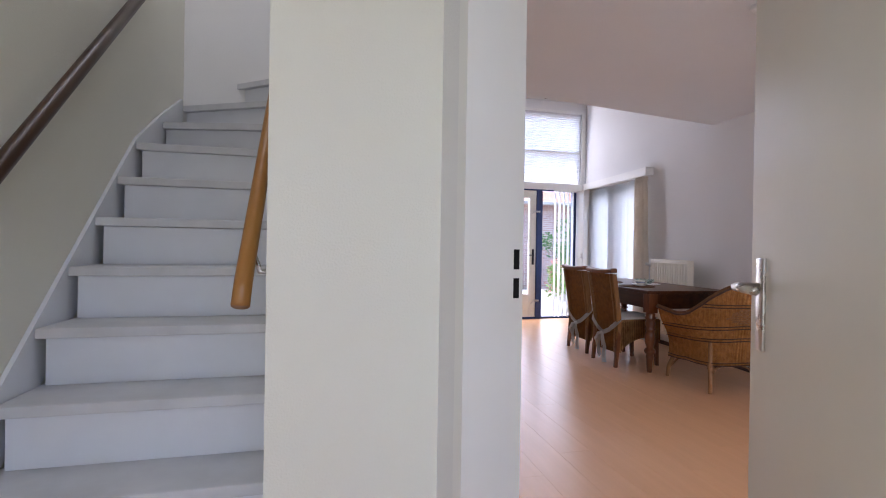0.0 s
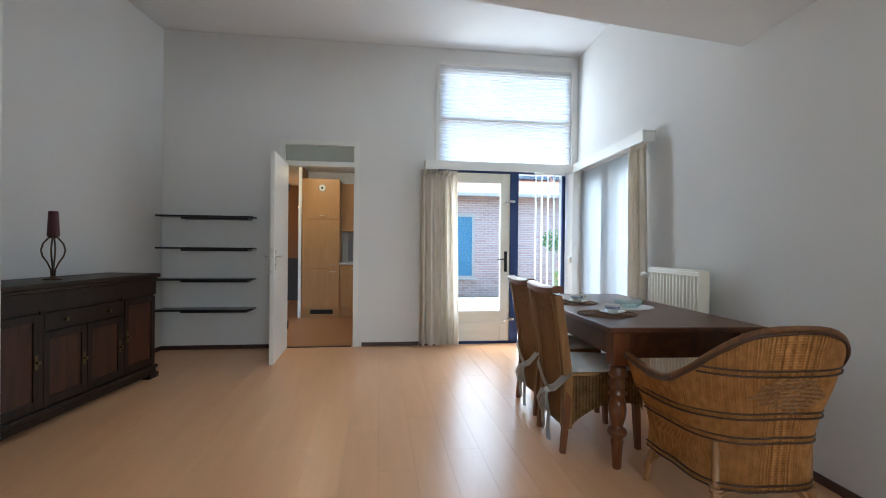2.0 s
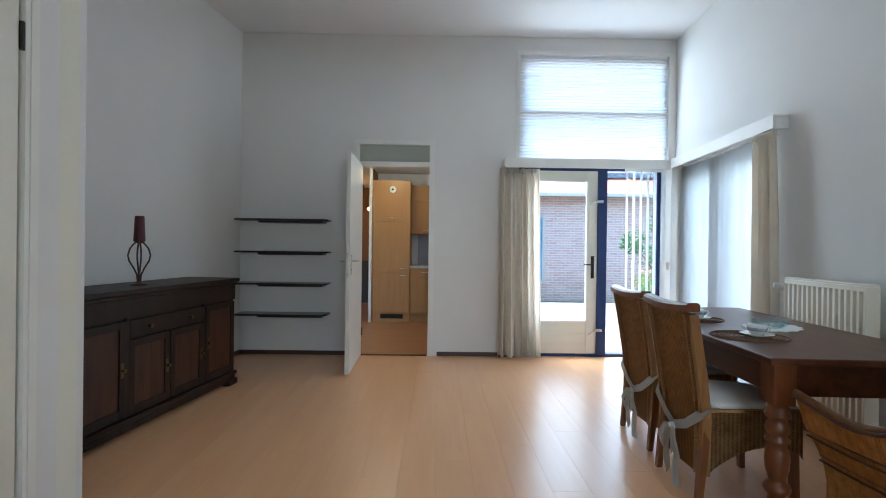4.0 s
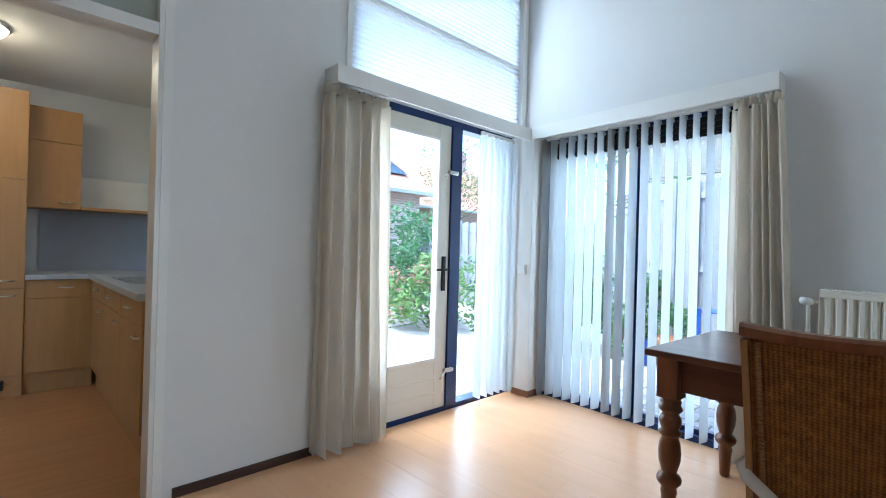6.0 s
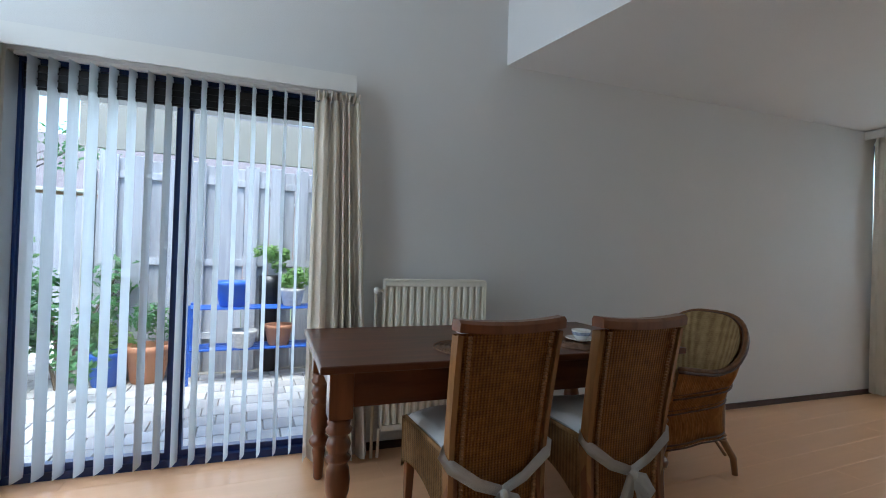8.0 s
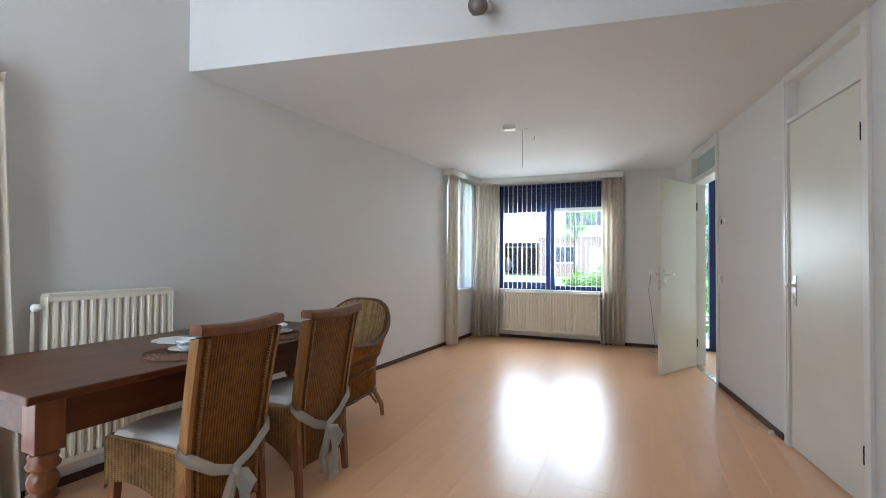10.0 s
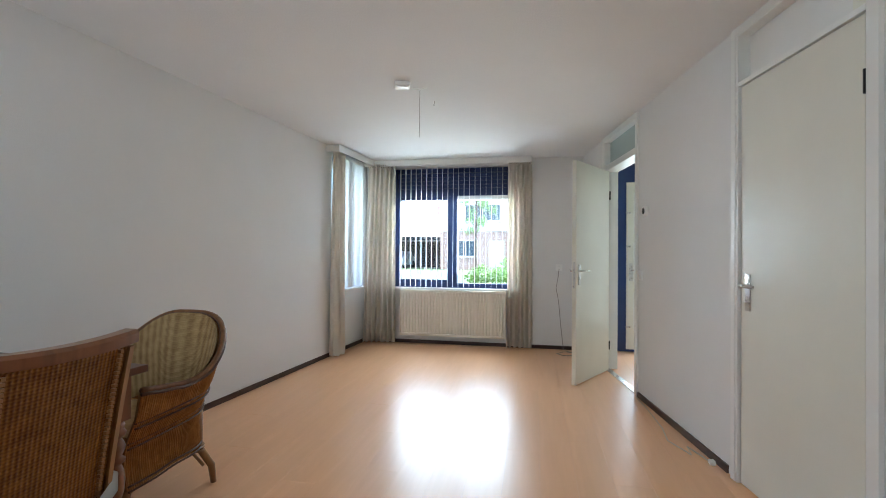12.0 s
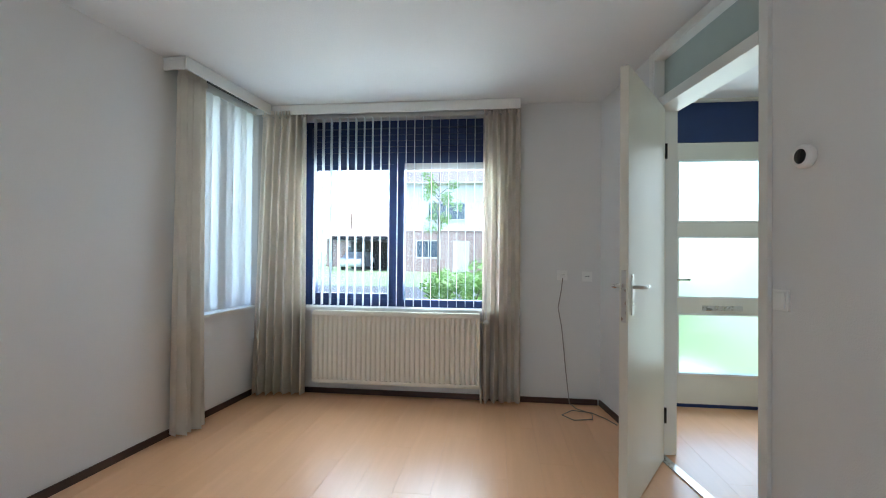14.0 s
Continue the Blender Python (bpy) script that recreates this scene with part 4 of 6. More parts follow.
for x, y in ((2.945, 3.84), (2.975, 4.42)):
    placemat(x, y)
    cup(x + 0.02, y - 0.03)
dl = thing("doily", pose(3.28, 4.14, TH, 0, 0, 35), "white lace doily on the table", "doily")
bm = bmesh.new()
ring = [(0.19 * (1 + 0.04 * math.cos(14 * a)) * math.cos(a), 0.135 * (1 + 0.05 * math.cos(14 * a)) * math.sin(a)) for a in (2 * math.pi * i / 84 for i in range(84))]
prism(bm, ring, 0.0005, 0.003)
part("lace", bm, LACE, dl)
gt = thing("glass_bowl", pose(3.24, 4.11, TH + 0.003), "low cut-glass bowl with ribbed rim on the doily", "bowl")
bm = bmesh.new()
for i in range(14):
    a = 2 * math.pi * i / 14
    tube(bm, [(0.055 * math.cos(a), 0.055 * math.sin(a), 0.006), (0.085 * math.cos(a), 0.085 * math.sin(a), 0.03), (0.092 * math.cos(a), 0.092 * math.sin(a), 0.055)], [0.008, 0.010, 0.006], 6)
part("rib", bm, CLEAR, gt, "", True)
bm = bmesh.new()
lathe(bm, [(0.05, 0.001), (0.06, 0.006), (0.086, 0.05), (0.082, 0.05), (0.055, 0.012), (0.004, 0.009)], 28)
part("bowl", bm, CLEAR, gt, "", True)


# ---- wicker ----
def wicker(name, dark, light, ribs, axis="UV", pitch=120.0, rough=0.55):
    """Woven cane: fine strands crossed by stakes, both in relief, with uneven colour."""
    m = bpy.data.materials.new(name)
    m.use_nodes = True
    nt = m.node_tree
    b = nt.nodes["Principled BSDF"]
    co = nt.nodes.new("ShaderNodeTexCoord")
    sep = nt.nodes.new("ShaderNodeSeparateXYZ")
    nt.links.new(co.outputs["UV"], sep.inputs[0])

    def math_node(op, a, c):
        n = nt.nodes.new("ShaderNodeMath")
        n.operation = op
        for i, s in enumerate((a, c)):
            if s is None:
                continue
            if isinstance(s, (int, float)):
                n.inputs[i].default_value = s
            else:
                nt.links.new(s, n.inputs[i])
        return n.outputs[0]
    stake = math_node("SINE", math_node("MULTIPLY", sep.outputs[0], ribs * 2 * math.pi), None)
    row = math_node("MULTIPLY", sep.outputs[1], pitch * 2 * math.pi)
    strand = math_node("SINE", row, None)
    weave = math_node("MULTIPLY", stake, math_node("SINE", math_node("MULTIPLY", row, 0.5), None))
    h = math_node("ADD", math_node("MULTIPLY", math_node("ADD", strand, 1.0), 0.16), math_node("ADD", math_node("MULTIPLY", weave, 0.10), math_node("MULTIPLY", stake, 0.26)))
    ns = nt.nodes.new("ShaderNodeTexNoise")
    ns.inputs["Scale"].default_value, ns.inputs["Detail"].default_value = 26, 5
    nt.links.new(co.outputs["Object"], ns.inputs["Vector"])
    tone = math_node("ADD", math_node("MULTIPLY", h, 0.62), math_node("MULTIPLY", ns.outputs["Fac"], 0.85))
    rp = nt.nodes.new("ShaderNodeValToRGB")
    rp.color_ramp.elements[0].position, rp.color_ramp.elements[1].position = 0.22, 0.85
    rp.color_ramp.elements[0].color, rp.color_ramp.elements[1].color = (*dark, 1), (*light, 1)
    nt.links.new(tone, rp.inputs["Fac"])
    nt.links.new(rp.outputs["Color"], b.inputs["Base Color"])
    b.inputs["Roughness"].default_value = rough
    b.inputs["Specular IOR Level"].default_value = 0.22
    bp = nt.nodes.new("ShaderNodeBump")
    bp.inputs["Strength"].default_value, bp.inputs["Distance"].default_value = 0.9, 0.004
    nt.links.new(h, bp.inputs["Height"])
    nt.links.new(bp.outputs["Normal"], b.inputs["Normal"])
    return m


def sheet(bm, grid, thick=0.0, uv=True, close=False):
    """A surface over a grid of points with uv from the grid."""
    rows = [[bm.verts.new(p) for p in line] for line in grid]
    layer = bm.loops.layers.uv.verify()
    R_, C_ = len(rows) - 1, len(rows[0]) - 1
    for r in range(R_):
        for c in range(C_):
            f = bm.faces.new((rows[r][c], rows[r][c + 1], rows[r + 1][c + 1], rows[r + 1][c]))
            for lp, (cc, rr) in zip(f.loops, ((c, r), (c + 1, r), (c + 1, r + 1), (c, r + 1))):
                lp[layer].uv = (cc / C_, rr / R_)
    if thick:
        bmesh.ops.solidify(bm, geom=list(bm.faces), thickness=thick)


W_CHAIR = wicker("chair_cane", (0.115, 0.042, 0.007), (0.30, 0.125, 0.024), 30, pitch=75)
W_SKIRT = wicker("seat_cane", (0.18, 0.09, 0.03), (0.50, 0.29, 0.12), 22, pitch=22)
W_ARM = wicker("armchair_cane", (0.25, 0.095, 0.024), (0.62, 0.30, 0.095), 110, pitch=60)
W_IN = wicker("armchair_inner_cane", (0.22, 0.13, 0.05), (0.46, 0.32, 0.15), 40, pitch=60)
CANEPOST = wood("cane_post", (0.22, 0.10, 0.03), (0.34, 0.17, 0.06), 0.4, (8, 8, 0.6))
CHLEG = wood("chair_leg_wood", (0.14, 0.045, 0.015), (0.24, 0.085, 0.03), 0.3, (8, 8, 0.6), 0.3)
CUSH = cloth_mat("cushion_cotton", (0.74, 0.73, 0.70), 0.05)
DARKCANE = mat("dark_cane", (0.075, 0.030, 0.014), 0.45, 0, 30, 0.25, 0.5, 120)
LEGCANE = wood("cane_leg", (0.25, 0.115, 0.042), (0.42, 0.215, 0.085), 0.45, (8, 8, 0.6))


def dining_chair(m):
    """x its width, y towards the sitter's front, the back at y = 0."""
    t = thing("dining_chair", m, "woven cane dining chair with dark top rail and white tied cushion", "chair", "chairs at the dining table")

    def back(z):
        """The rake of the back."""
        return -0.09 * max(0.0, (z - 0.40) / 0.58) ** 1.25
    H = 0.945

    def half(z):
        return 0.195 + 0.022 * (z - 0.1) / 0.86
    bm = bmesh.new()
    zs = [0.14 + (H - 0.045 - 0.14) * i / 18 for i in range(19)]
    sheet(bm, [[(half(z) * u, back(z) - 0.012 * (1 - u * u), z) for u in (-1 + 2 * c / 12 for c in range(13))] for z in zs], 0.0)
    part("backrest", bm, W_CHAIR, t, "brown woven cane back", True)
    bm = bmesh.new()
    sheet(bm, [[(half(z) * u * 0.98, back(z) + 0.032, z) for u in (-1 + 2 * c / 12 for c in range(13))] for z in zs if z > 0.46], 0.0)
    part("backrest_front", bm, W_CHAIR, t, "", True)
    for s in (-1, 1):
        bm = bmesh.new()
        rows = []
        for z in zs:
            w = half(z)
            rows.append([bm.verts.new((s * (w + dx), back(z) + dy, z)) for dx, dy in ((-0.012, -0.016), (0.008, -0.013), (0.010, 0.03), (-0.008, 0.036))])
        for a, b in zip(rows, rows[1:]):
            for k in range(4):
                bm.faces.new((a[k], a[(k + 1) % 4], b[(k + 1) % 4], b[k]))
        part("back_post", bm, CANEPOST, t, "smooth cane side post")
        bm = bmesh.new()
        for z0, z1 in zip(zs, zs[1:]):
            n = 3
            for k in range(n):
                z = z0 + (z1 - z0) * k / n
                box(bm, s * half(z) - s * 0.048, s * half(z) - s * 0.036, back(z) - 0.019, back(z) - 0.006, z, z + (z1 - z0) / n * 0.7)
        tagged(part("braid", bm, LEGCANE, t, "raised cane braid"), kind="stuff")
    bm = bmesh.new()
    n = 14
    rows = []
    for i in range(n + 1):
        u = -1 + 2 * i / n
        zt = H + 0.012 * u * u - 0.006
        yy = back(H) + 0.004 - 0.012 * (1 - u * u)
        rows.append([bm.verts.new((0.224 * u, yy + dy, zt + dz)) for dy, dz in ((-0.024, -0.036), (-0.026, -0.005), (-0.014, 0.006), (0.03, 0.006), (0.042, -0.006), (0.040, -0.036))])
    for a, b in zip(rows, rows[1:]):
        for k in range(6):
            bm.faces.new((a[k], a[(k + 1) % 6], b[(k + 1) % 6], b[k]))
    bm.faces.new(rows[0])
    bm.faces.new(rows[-1])
    part("top_rail", bm, CHLEG, t, "reddish-brown wooden top rail")
    # woven seat box with an arched lower edge
    for s in (-1, 1):
        bm = bmesh.new()
        sheet(bm, [[(s * (0.205 + 0.018 * u), 0.02 + 0.43 * u, lo + (0.455 - lo) * v) for u in (c / 14 for c in range(15)) for lo in ((0.15 + 0.075 * math.sin(math.pi * min(1, u * 1.0)) ** 0.8 + 0.10 * u),)] for v in (r / 8 for r in range(9))], 0.008)
        part("seat_side", bm, W_SKIRT, t, "light woven cane seat side", True)
    bm = bmesh.new()
    sheet(bm, [[(0.223 * u, 0.452, lo + (0.455 - lo) * v) for u in (-1 + 2 * c / 14 for c in range(15)) for lo in ((0.23 + 0.09 * (1 - u * u)),)] for v in (r / 8 for r in range(9))], 0.008)
    part("seat_front", bm, W_SKIRT, t, "", True)
    part("seat", rbox(-0.212, 0.212, 0.012, 0.452, 0.44, 0.46, 0.006), W_SKIRT, t)
    for sx in (-1, 1):
        for y, ty in ((0.02, -0.02), (0.42, 0.44)):
            bm = bmesh.new()
            lo, hi = [], []
            for dx, dy in ((-1, -1), (1, -1), (1, 1), (-1, 1)):
                lo.append(bm.verts.new((sx * 0.195 + dx * 0.015, ty + dy * 0.015, 0)))
                hi.append(bm.verts.new((sx * 0.188 + dx * 0.022, y + dy * 0.022, 0.44)))
            bm.faces.new(lo[::-1])
            bm.faces.new(hi)
            for k in range(4):
                bm.faces.new((lo[k], lo[(k + 1) % 4], hi[(k + 1) % 4], hi[k]))
            bevelled(bm, 0.004)
            part("leg", bm, CHLEG, t, "tapered wooden leg")
    # cushion and its ties
    bm = bmesh.new()
    n = 16
    g = []
    for v in (j / n for j in range(n + 1)):
        line = []
        for u in (i / n for i in range(n + 1)):
            e = (max(0, 4 * u * (1 - u)) ** 0.35) * (max(0, 4 * v * (1 - v)) ** 0.35)
            line.append((-0.205 + 0.41 * u, 0.03 + 0.42 * v, 0.465 + 0.038 * e + 0.004 * math.sin(9 * u + 5 * v)))
        g.append(line)
    sheet(bm, g, 0.0)
    g2 = [[(x, y, 0.461 - 0.0) for x, y, z in line] for line in g]
    sheet(bm, g2, 0.0)
    bmesh.ops.remove_doubles(bm, verts=bm.verts, dist=0.004)
    cu = part("cushion", bm, CUSH, t, "white cotton seat cushion", True)

    def ribbon(pts, w0, w1, normal=(0, -1, 0)):
        b2 = bmesh.new()
        pv = [Vector(p) for p in pts]
        rows2 = []
        for i, p in enumerate(pv):
            d = (pv[min(i + 1, len(pv) - 1)] - pv[max(i - 1, 0)]).normalized()
            sd = d.cross(Vector(normal)).normalized() * ((w0 + (w1 - w0) * i / (len(pv) - 1)) / 2)
            rows2.append([p + sd, p + Vector(normal) * 0.006, p - sd])
        sheet(b2, rows2, 0.0025)
        part("tie", b2, CUSH, cu, "white cloth tie", True)
    zc = 0.30
    for s in (-1, 1):
        ribbon([(s * 0.20, 0.03, 0.462), (s * 0.222, -0.002, 0.45), (s * 0.205, -0.03, 0.425), (s * 0.10, -0.034, 0.35), (0, -0.036, zc + 0.01)], 0.056, 0.042, (0, -1, 0))
        ribbon([(0, -0.04, zc), (s * 0.03, -0.055, zc - 0.05), (s * 0.055, -0.05, zc - 0.12), (s * 0.04, -0.05, zc - 0.22), (s * 0.05, -0.048, zc - 0.25 - 0.03 * s)], 0.034, 0.085)
        ribbon([(0, -0.045, zc), (s * 0.04, -0.065, zc - 0.01), (s * 0.075, -0.075, zc - 0.07), (s * 0.05, -0.07, zc - 0.115), (s * 0.01, -0.05, zc - 0.01)], 0.036, 0.055)
    b3 = bmesh.new()
    bmesh.ops.create_icosphere(b3, subdivisions=2, radius=0.02, matrix=Matrix.Translation((0, -0.048, zc)) @ Matrix.Diagonal((1.1, 0.8, 1.2, 1)))
    part("knot", b3, CUSH, cu, "", True)
    return t


chair = dining_chair(pose(2.615, 3.86, 0, 0, 0, -90))
copy_thing(chair, pose(2.655, 4.45, 0, 0, 0, -89))


def armchair(m):
    """A tub chair of woven cane; y towards its front."""
    t = thing("wicker_armchair", m, "round-backed woven cane armchair with dark braided bands", "armchair")
    N, M = 48, 20

    def outline(u, v):
        """u: -1 to 1 round the back from one front to the other, v: 0 at the foot, 1 at the rim."""
        a = u * radians(152)
        flare = 0.235 + 0.085 * v ** 1.4 - 0.03 * math.sin(math.pi * min(1, v * 1.4))
        x = flare * 1.06 * math.copysign(abs(math.sin(a)) ** 0.62, math.sin(a)) if abs(u) < 0.62 else flare * 1.06 * math.copysign(1, u)
        y = -0.27 - 0.10 * v ** 1.5
        ya = abs(u)
        if ya < 0.62:
            y = (y + 0.27) * (math.cos(ya / 0.62 * math.pi / 2)) ** 0.8 - 0.27 + 0.22 * (1 - math.cos(ya / 0.62 * math.pi / 2))
        else:
            y = -0.05 + (0.30 + 0.03 * v) * (ya - 0.62) / 0.38
            x *= 1 + 0.06 * (ya - 0.62) * v
        rise = 0.5 * (1 + math.cos(min(1.0, ya / 0.68) * math.pi))
        top = 0.61 + 0.265 * rise ** 0.9 + 0.03 * max(0, ya - 0.75) / 0.25
        bot = 0.215 - 0.03 * max(0, (ya - 0.7) / 0.3)
        return x, y, bot + (top - bot) * v
    us = [-1 + 2 * i / N for i in range(N + 1)]
    bm = bmesh.new()
    sheet(bm, [[outline(u, v / M) for u in us] for v in range(M + 1)])
    part("shell", bm, W_ARM, t, "orange-brown woven cane shell", True)
    bm = bmesh.new()
    sheet(bm, [[(lambda p: (p[0] * 0.92, p[1] * 0.93 + 0.005, p[2]))(outline(u, 0.42 + 0.58 * v / M)) for u in us] for v in range(M + 1)])
    part("lining", bm, W_IN, t, "pale cane lining", True)
    # stakes standing proud of the shell
    bm = bmesh.new()
    for u in [-0.99 + 1.98 * i / 150 for i in range(151)]:
        tube(bm, [(lambda p: (p[0] * 1.003, p[1] * 1.003 - 0.001, p[2]))(outline(u, v)) for v in (0.0, 0.12, 0.25, 0.4, 0.55, 0.7, 0.85, 0.985)], 0.0028, 5)
    tagged(part("stake", bm, W_ARM, t, "upright cane stakes", True), kind="stuff")

    def level(u, z):
        """How far up the shell the height z lies."""
        lo, hi = outline(u, 0.0)[2], outline(u, 1.0)[2]
        return (z - lo) / (hi - lo)
    for z_back, z_arm in ((0.232, 0.205), (0.43, 0.39), (0.53, 0.485), (0.70, 0.70)):
        run = [(u, level(u, z_back + (z_arm - z_back) * min(1, abs(u) * 1.1))) for u in (-0.995 + 1.99 * i / 120 for i in range(121))]
        run = [(u, max(v, 0.012)) for u, v in run if v < 0.97]
        for dz in (-0.011, 0.011):
            bm = bmesh.new()
            tube(bm, [(p[0] * 1.018, p[1] * 1.018 - 0.002, p[2] + dz + 0.001 * (i % 2)) for i, p in enumerate(outline(u, v) for u, v in run)], 0.0046, 6)
            part("band", bm, DARKCANE, t, "dark braided band", True)
    pts = [outline(u, 1.0) for u in us]
    for push, lift, rad, ph in ((1.012, -0.012, 0.0085, 0.0), (0.965, -0.004, 0.0085, 2.1)):
        bm = bmesh.new()
        tube(bm, [(p[0] * push, p[1] * push, p[2] + lift + 0.002 * math.sin(i * 1.6 + ph)) for i, p in enumerate(pts)], rad, 8)
        part("rim_cord", bm, DARKCANE, t, "dark braided rim cord", True)
    bm = bmesh.new()
    tube(bm, [(p[0] * 0.99, p[1] * 0.99, p[2] + 0.002) for p in pts], 0.013, 8)
    part("rim", bm, mat("rim_cane", (0.17, 0.075, 0.03), 0.5, 0, 30, 0.3, 0.5, 120, spec=0.25), t, "brown braided rim", True)
    # diamond of lighter weave on the back
    for i in range(-7, 8):
        for j in range(-4, 5):
            if abs(i) / 7.5 + abs(j) / 4.6 <= 1:
                u, v = i * 0.021 + (0.010 if j % 2 else 0), level(0, 0.615) + j * 0.026
                p = Vector(outline(u, v))
                q = Vector(outline(u + 0.022, v + 0.010))
                d = q - p
                bm = bmesh.new()
                tube(bm, [(p.x * 1.004, p.y * 1.004 - 0.001, p.z), (p.x * 1.004 + d.x / 2, p.y * 1.004 - 0.006, p.z + d.z / 2), (q.x * 1.004, q.y * 1.004 - 0.001, q.z)], [0.004, 0.007, 0.004], 5)
                part("strand", bm, LEGCANE, t, "", True)
    # seat and skirt front
    bm = bmesh.new()
    prism(bm, [(-0.21, -0.19), (0.21, -0.19), (0.225, 0.24), (-0.225, 0.24)], 0.385, 0.42)
    part("seat", bm, W_IN, t)
    bm = bmesh.new()
    sheet(bm, [[(-0.235 + 0.47 * c / 16, 0.245, 0.20 + 0.22 * r / 8) for c in range(17)] for r in range(9)], 0.012)
    part("seat_front", bm, W_ARM, t, "", True)
    for x, y, tx, ty in ((-0.20, -0.20, -0.245, -0.255), (0.20, -0.20, 0.245, -0.255), (-0.215, 0.22, -0.235, 0.275), (0.215, 0.22, 0.235, 0.275)):
        bm = bmesh.new()
        tube(bm, [(x, y, 0.40), (x, y, 0.20), (tx * 0.97, ty * 0.97, 0.09), (tx, ty, 0.0)], [0.017, 0.019, 0.018, 0.015], 10)
        for z in (0.185, 0.20, 0.215):
            tube(bm, [(x + 0.022 * math.cos(a), y + 0.022 * math.sin(a), z) for a in (2 * math.pi * i / 10 for i in range(10))], 0.006, 5, True)
        part("leg", bm, LEGCANE, t, "cane-wrapped leg", True)
        bm = bmesh.new()
        tube(bm, [(x * 1.08, y * 1.08, 0.10), (x * 0.85, y * 0.95, 0.17), (x * 0.45, y * 1.0, 0.205)], 0.008, 6)
        part("brace", bm, LEGCANE, t, "curved cane brace", True)
    return t


armchair(pose(3.12, 3.04, 0, 0, 0, -3))

# ---- sideboard and candle holder ----
SBP, SBQ = (-0.655, 3.66), (-0.392, 5.53)
sb = thing("sideboard", along(SBP, SBQ), "long dark oak sideboard with panelled doors", "sideboard")
SL = math.dist(SBP, SBQ)
DP, HT = 0.47, 0.915
part("body", rbox(0.02, SL - 0.02, 0.02, DP - 0.02, 0.09, HT - 0.035, 0.003), OAKD, sb)
bm = rbox(0, SL + 0.01, -0.025, DP - 0.01, HT - 0.035, HT, 0.010, 3)
part("top", bm, OAKD, sb, "moulded overhanging top")
part("top_moulding", rbox(0.008, SL, -0.008, DP - 0.012, HT - 0.062, HT - 0.0355, 0.010, 3), OAKD, sb)
part("frieze", rbox(0.02, SL - 0.012, 0.004, 0.019, HT - 0.185, HT - 0.063, 0.003), OAKD, sb)
part("plinth", rbox(0.01, SL - 0.005, 0.0, DP - 0.02, 0.030, 0.11, 0.012, 3), OAKD, sb, "moulded plinth")
part("plinth_moulding", rbox(0.004, SL + 0.004, -0.010, DP - 0.024, 0.085, 0.115, 0.009, 3), OAKD, sb)
for x in (0.06, SL - 0.055):
    for y in (0.035, DP - 0.07):
        part("foot", rbox(x - 0.06, x + 0.065, y - 0.05, y + 0.04, 0.0, 0.05, 0.012, 3), OAKD, sb, "low block foot")
REDOAK = wood("reddish_oak_panel", (0.035, 0.012, 0.006), (0.078, 0.026, 0.012), 0.4, (7, 7, 0.8), 0.06, spec=0.25)


def panel_door(x0, x1, z0, z1, knob):
    bm = bmesh.new()
    frame_bars(bm, x0, x1, z0, z1, 0.048, -0.006, 0.012, 0.055)
    bevelled(bm, 0.003)
    d = part("door", bm, OAKD, sb, "panelled oak door")
    part("panel", rbox(x0 + 0.046, x1 - 0.046, 0.002, 0.012, z0 + 0.053, z1 - 0.046, 0.004), REDOAK, d, "reddish inset panel")
    bm = rbox(knob - 0.012, knob + 0.012, -0.010, -0.005, (z0 + z1) / 2 - 0.045, (z0 + z1) / 2 + 0.045, 0.002)
    tube(bm, [(knob, -0.006, (z0 + z1) / 2), (knob, -0.03, (z0 + z1) / 2)], [0.008, 0.013], 10)
    part("knob", bm, mat("aged_brass", (0.12, 0.08, 0.035), 0.4, 0.9), d, "dark brass knob")


panel_door(SL - 0.42, SL - 0.04, 0.13, 0.72, SL - 0.39)
panel_door(SL - 0.80, SL - 0.445, 0.13, 0.60, SL - 0.475)
panel_door(SL - 1.16, SL - 0.805, 0.13, 0.60, SL - 0.835)
panel_door(SL - 1.60, SL - 1.185, 0.13, 0.72, SL - 1.215)
for x0, x1 in ((SL - 1.16, SL - 0.445),):
    d = part("drawer", rbox(x0 + 0.004, x1 - 0.004, -0.006, 0.012, 0.612, 0.72, 0.004), OAKD, sb, "oak drawer")
    bm = bmesh.new()
    for kx in (x0 + 0.16, x1 - 0.16):
        tube(bm, [(kx, -0.006, 0.665), (kx, -0.03, 0.665)], [0.009, 0.014], 10)
    part("knob", bm, bpy.data.materials["aged_brass"], d, "dark brass knob")
bm = bmesh.new()
for x in (SL - 0.44, SL - 1.172):
    box(bm, x - 0.012, x + 0.014, -0.004, 0.004, 0.125, 0.74)
part("stile", bm, OAKD, sb)

ch_ = thing("candle_holder", pose(-0.70, 4.70, HT), "bronze wire candle holder with a dark red candle", "candle holder")
BRONZE = mat("bronze_wire", (0.10, 0.062, 0.04), 0.35, 0.85, 20, 0.2)
bm = bmesh.new()
lathe(bm, [(0.055, 0), (0.058, 0.004), (0.05, 0.010), (0.02, 0.016), (0.012, 0.03)], 24)
part("base", bm, BRONZE, ch_, "", True)
for k in range(4):
    a = k * math.pi / 2 + 0.4
    c, s = math.cos(a), math.sin(a)
    bm = bmesh.new()
    tube(bm, [(r * c, r * s, z) for r, z in ((0.008, 0.02), (0.012, 0.07), (0.03, 0.115), (0.058, 0.165), (0.066, 0.205), (0.055, 0.25), (0.03, 0.285), (0.012, 0.30))], 0.0055, 8)
    part("wire", bm, BRONZE, ch_, "curved bronze wire", True)
bm = bmesh.new()
